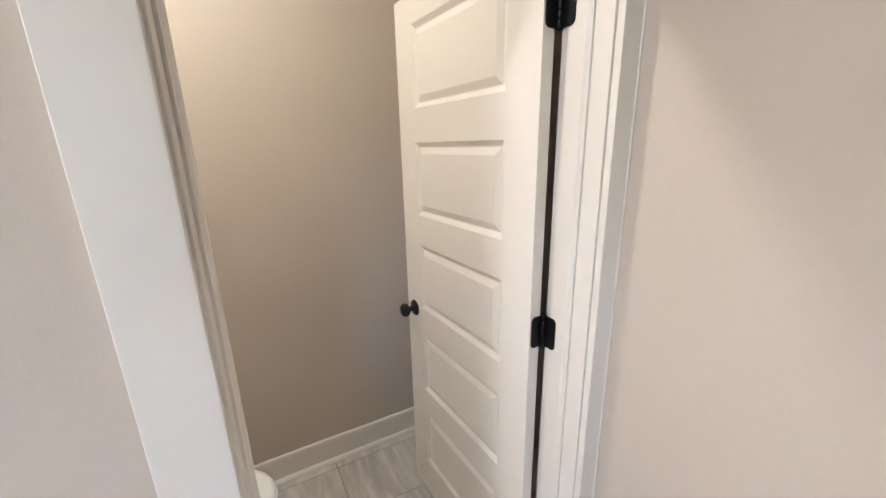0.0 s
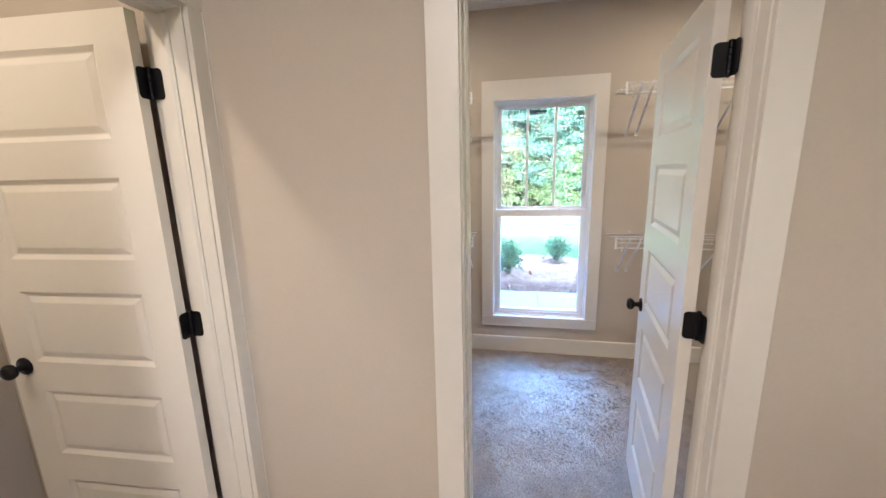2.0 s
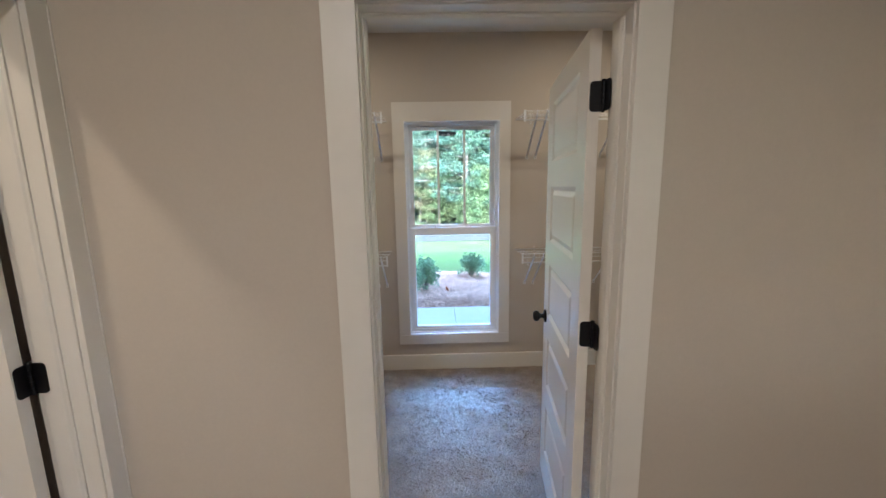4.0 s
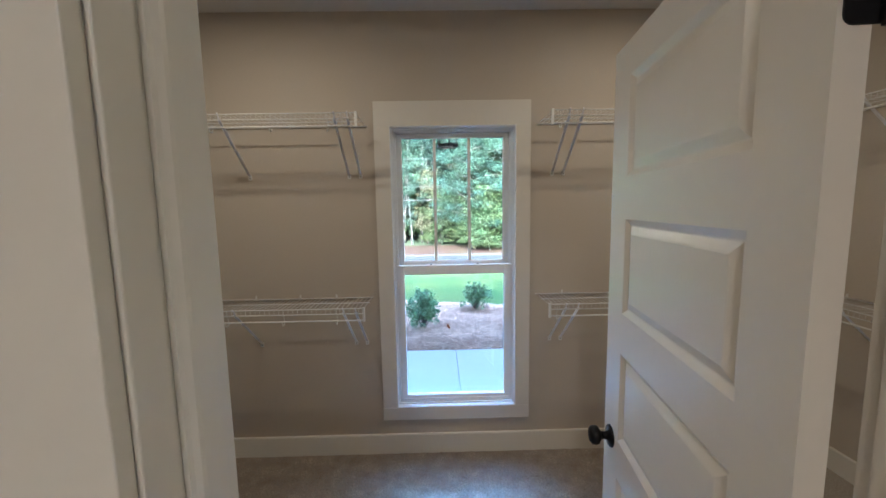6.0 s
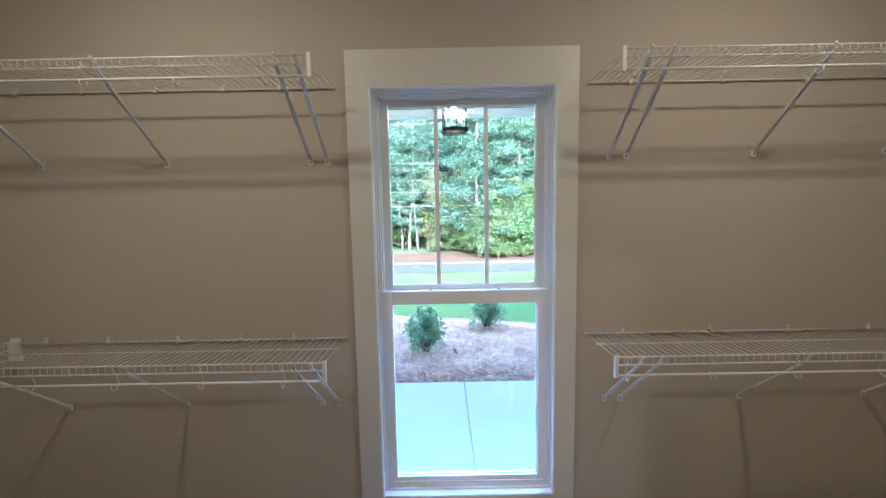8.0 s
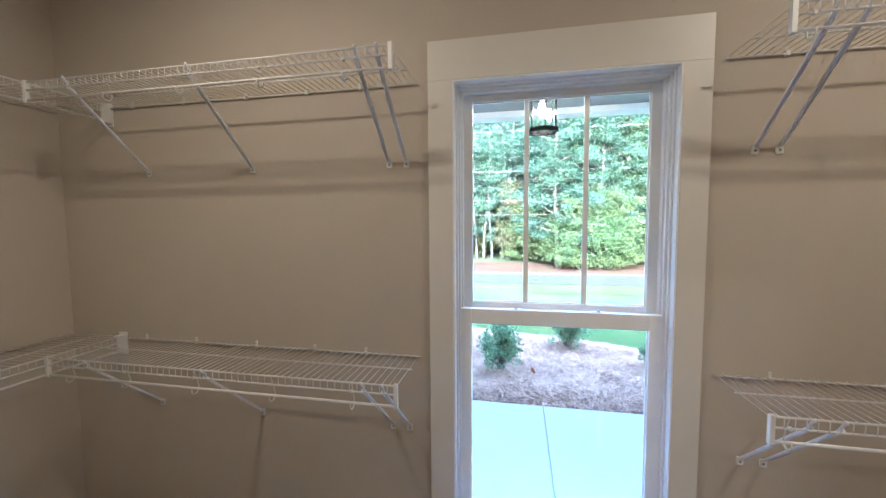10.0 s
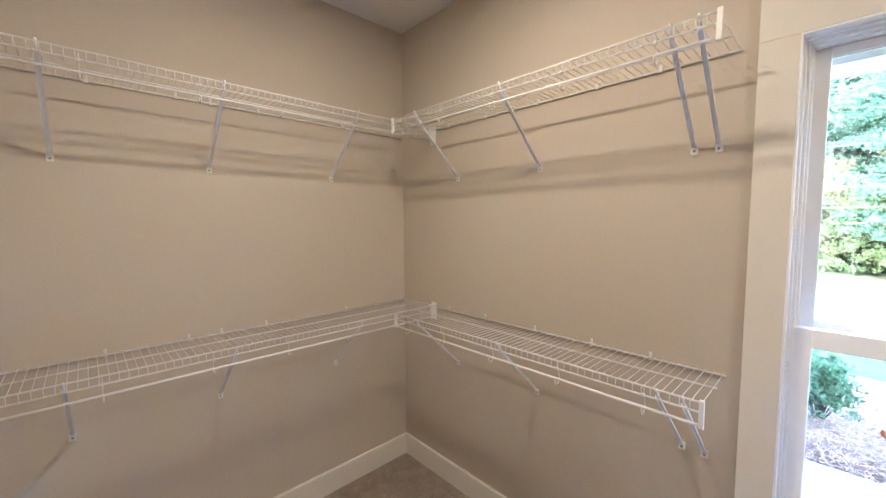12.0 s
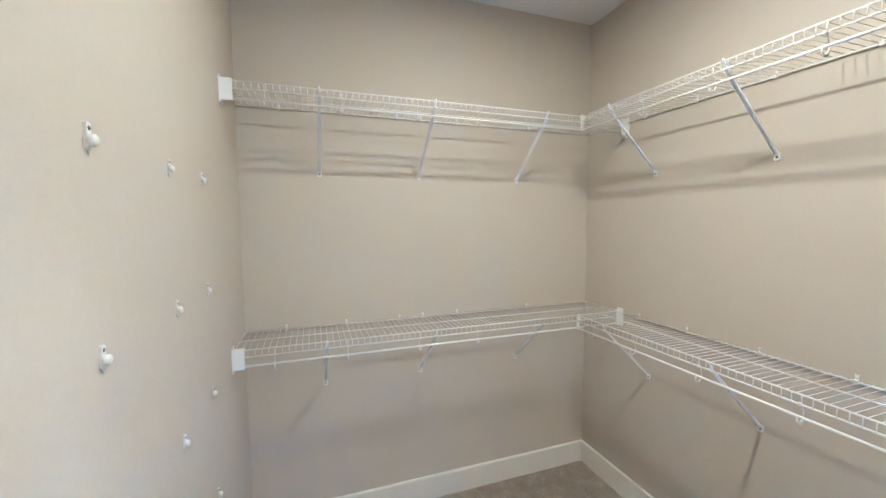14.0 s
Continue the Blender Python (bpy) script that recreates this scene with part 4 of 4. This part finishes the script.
def make_shrub(m, seed, r, h, label):
    rg = random.Random(seed)
    root = thing("shrub", label, "shrub", "shrubs in the planting bed", m)
    bm = bmesh.new()
    V, F = [], []
    for k in range(34):
        a, t = rg.uniform(0, 6.28), rg.uniform(0.1, 1.0)
        top = Vector((math.cos(a) * r * t, math.sin(a) * r * t, h * (1.05 - 0.45 * t * t) * rg.uniform(0.75, 1.18)))
        mid = Vector((top.x * 0.4, top.y * 0.4, top.z * 0.5))
        tube(bm, [(0.01 * math.cos(a), 0.01 * math.sin(a), 0), mid, top], [0.006, 0.004, 0.002], 5)
        for u in [i / 9 for i in range(10)]:
            p = mid.lerp(top, u)
            leaf_cloud(V, F, rg, p, (0.028, 0.028, 0.03), 8, 0.040, 1.0)
    for k in range(34):
        a, u = rg.uniform(0, 6.28), rg.uniform(-0.85, 0.95)
        q = math.sqrt(1 - u * u) * rg.uniform(0.75, 1.05)
        leaf_cloud(V, F, rg, (r * 0.95 * q * math.cos(a), r * 0.95 * q * math.sin(a), h * 0.54 + h * 0.46 * u), (0.05, 0.05, 0.05), 17, 0.036, 1.2)
    part("stems", bm, BARK, root)
    cloud_part("foliage", V, F, SHRUB, root)


make_shrub(pose(5.58, -0.03, -0.08), 1, 0.27, 0.50, "young rounded evergreen shrub in pine straw")
make_shrub(pose(6.48, -0.85, -0.09), 2, 0.27, 0.40, "low spreading evergreen shrub in pine straw")
make_shrub(pose(5.85, -1.76, -0.09), 3, 0.22, 0.40, "evergreen shrub near the walk in pine straw")
make_shrub(pose(7.2, 1.0, -0.10), 5, 0.25, 0.42, "evergreen shrub at the bed's outer edge")
dl = thing("dry_leaf", "curled rust-brown dry leaf on pine straw", "leaf", m=pose(5.45, -0.39, -0.03, 60, 10, 60) @ Matrix.Scale(1.25, 4))
bm = bmesh.new()
lv = [bm.verts.new(p) for p in ((0, 0, 0), (0.022, 0.02, 0.008), (0.012, 0.055, 0.0), (0, 0.075, 0.012), (-0.014, 0.05, 0.006), (-0.02, 0.02, -0.002))]
bm.faces.new(lv)
part("blade", bm, RUST, dl)

sc = thing("paper_scrap", "small torn white scrap at the edge of the walk", "litter", m=pose(4.93, -0.86, -0.105, 20, 15, 30))
bm = bmesh.new()
extrude_profile(bm, [(-0.03, -0.01), (-0.01, -0.022), (0.012, -0.012), (0.034, -0.016), (0.03, 0.010), (0.008, 0.018), (-0.02, 0.014)], 0, 0.003, lambda u, a, b: (a, b, u))
part("sheet", bm, PLAST, sc)

# ---------- cables ----------
for x, z, sag in ((21.5, 6.55, 0.25), (21.5, 4.55, 0.3), (21.6, 3.05, 0.3), (21.6, 2.35, 0.35)):
    cab = thing("power_cable", "thin grey overhead cable along the road", "cable", "overhead cables")
    bm = bmesh.new()
    tube(bm, [(x, -60 + 6 * k, z - sag * (1 - ((k - 10) / 10) ** 2) + 0.004 * (k - 10)) for k in range(21)], 0.009, 6)
    part("strand", bm, CABLE, cab)


# ---------- trees ----------
def make_tree(seed, h, r, material, kind, density=1.0, low=0.25, bark=BARK):
    rg = random.Random(seed)
    root = thing(f"{kind}", "", "tree", "trees of the woods")
    bm = bmesh.new()
    lean = (rg.uniform(-0.4, 0.4), rg.uniform(-0.4, 0.4))
    trunk = [Vector((lean[0] * (z / h) ** 2 + 0.08 * math.sin(z + seed), lean[1] * (z / h) ** 2 + 0.08 * math.cos(z * 0.8), z)) for z in [h * k / 9 for k in range(10)]]
    tr = (0.0075 if kind == "bare_tree" else 0.012) * h
    tube(bm, trunk, [tr * (1 - 0.085 * k) * (1.35 if k == 0 else 1) for k in range(10)], 8)
    part("trunk", bm, bark, root)
    bm = bmesh.new()
    V, F = [], []
    n = int(38 * density)
    for k in range(n):
        f = low + (0.97 - low) * (k + rg.random()) / n
        base = trunk[min(8, int(f * 9))].lerp(trunk[min(9, int(f * 9) + 1)], f * 9 - int(f * 9))
        a = k * 2.4 + rg.uniform(-0.5, 0.5)
        reach = r * (1.0 - 0.75 * max(0, (f - low) / (1 - low)) ** 1.4) * rg.uniform(0.55, 1.15)
        tip = base + Vector((math.cos(a) * reach, math.sin(a) * reach, reach * rg.uniform(0.0, 0.5)))
        mid = base.lerp(tip, 0.5) + Vector((0, 0, 0.08 * reach))
        tube(bm, [base, mid, tip], [tr * 0.28, tr * 0.16, tr * 0.05], 5)
        for u in (0.35, 0.6, 0.8, 1.0):
            q = base.lerp(tip, u) + Vector((rg.uniform(-0.3, 0.3), rg.uniform(-0.3, 0.3), rg.uniform(-0.2, 0.3)))
            s = rg.uniform(0.22, 0.62)
            leaf_spray(V, F, rg, q, (s, s, s * 0.5), int(125 * density), 0.10 if kind != "pine_tree" else 0.08)
    part("limbs", bm, bark, root)
    cloud_part("crown", V, F, material, root)
    return root


rg = random.Random(11)
protos = [
    (make_tree(21, 11, 2.4, PINE, "pine_tree", 1.2, 0.3), "tall pine with blue-green needles behind the road"),
    (make_tree(22, 9, 2.2, LEAF, "broadleaf_tree", 1.1, 0.12), "leafy green broadleaf tree at the back of the verge"),
    (make_tree(23, 8, 2.3, LEAFY, "broadleaf_tree", 1.1, 0.05), "yellow-green broadleaf tree at the edge of the woods"),
    (make_tree(24, 12, 2.0, PINE, "pine_tree", 1.2, 0.36), "slender pine with a pale bare lower trunk"),
    (make_tree(25, 3.2, 1.2, LEAFY, "sapling", 0.7, 0.05), "low bright green sapling at the edge of the woods"),
    (make_tree(26, 8.5, 1.1, LEAF, "bare_tree", 0.35, 0.42, PALEBARK), "slim pale-barked tree with few leaves at the edge of the woods"),
    (make_tree(27, 4.5, 1.3, RUSSET, "small_tree", 0.6, 0.12), "small tree with fading russet-green leaves at the verge"),
]
spots = []
for row, (x0, step) in enumerate(((24.2, 1.9), (26.5, 1.6), (29.5, 1.5), (33.0, 1.7), (37.5, 1.9))):
    y = 9.5 + row * 1.5
    while y > -15 - row * 3:
        spots.append((row, x0 + rg.uniform(-0.9, 0.9), y))
        y -= step * rg.uniform(0.7, 1.3)
for _ in range(46):
    spots.append((-1, rg.uniform(23.3, 31.0), rg.uniform(-16.0, 9.0) if _ % 5 == 0 else rg.uniform(-16.0, -2.0)))
for _ in range(16):
    spots.append((-2, rg.uniform(20.2, 22.6), rg.uniform(-14.0, -2.0)))
SLIM = [(22.9, -2.8), (23.3, -4.15), (23.1, -5.9), (23.0, 3.4), (23.6, 1.35), (24.4, 0.6), (24.0, 2.3)]
FADING = [(23.7, -2.1), (24.6, -7.4), (23.9, 0.2), (24.2, 5.6)]
TALL = [(23.4, -3.7), (23.2, -6.3), (23.8, -8.6)]
YELLOW = [(22.6, -5.6), (22.4, -6.9), (22.8, -4.7), (22.3, -8.3)]
spots += [(-4, rg.uniform(25.0, 30.0), rg.uniform(-1.5, 7.5)) for _ in range(30)]
spots += [(-5, *p) for p in SLIM] + [(-6, *p) for p in FADING] + [(-4, *p) for p in YELLOW] + [(-7, *p) for p in TALL]
used = set()
for row, x, y in spots:
    k = rg.choice([3, 3, 3, 3, 1, 4] if y > -2.0 else [2, 1, 2, 4, 1]) if row == 0 else rg.choice([0, 1, 3, 0, 1, 2])
    if row == -1:
        k = rg.choice([4, 4, 4, 2])
    if row == -2:
        k = rg.choice([4, 4, 2])
    k = {-5: 5, -6: 6, -4: 4, -7: 2}.get(row, k)
    if row == 0 and y < -1.5:
        x -= 2.2
    root, label = protos[k]
    m = pose(x, y, gz(x) - 0.06, 0, 0, rg.uniform(0, 360)) @ Matrix.Scale(rg.uniform(0.85, 1.2) * (0.45 if row in (-1, -2) and k == 2 else 1.0), 4)
    if k in used:
        root2 = copy_thing(root, m)
        root2.matrix_basis = m
    else:
        root2 = root
        root.matrix_basis = m
        used.add(k)
    tagged(root2, label)
for k, (root, label) in enumerate(protos):
    if k not in used:
        root.matrix_basis = pose(45, 3 * k, 0)
        tagged(root, label)

# ---------- floor tiles in the toilet room and hall ----------
TLX, TLY = 0.605, 0.3025
proto = None
x_start, y_start = -2.148, -2.665
j = 0
y = y_start
while y < TN:
    x = x_start
    while x < WX0:
        a0, a1, b0, b1 = max(x + 0.0015, HW), min(x + TLX - 0.0015, WX0 + 0.055), max(y + 0.0015, HS), min(y + TLY - 0.0015, TN)
        if a1 - a0 > 0.02 and b1 - b0 > 0.02:
            tb = boxes((-(a1 - a0) / 2, (a1 - a0) / 2, -(b1 - b0) / 2, (b1 - b0) / 2, -0.003, 0.0), bev=0.0)
            whole = abs(a1 - a0 - TLX + 0.003) < 1e-6 and abs(b1 - b0 - TLY + 0.003) < 1e-6
            mm = Matrix.Translation(((a0 + a1) / 2, (b0 + b1) / 2, 0))
            floor_parent = bpy.data.objects["subfloor"]
            if whole and proto is not None:
                tb.free()
                share(proto, "tile", floor_parent, mm)
            else:
                t_ = obj("tile", tb, TILE, floor_parent, mm)
                if whole:
                    proto = t_
        x += TLX
    y += TLY
    j += 1
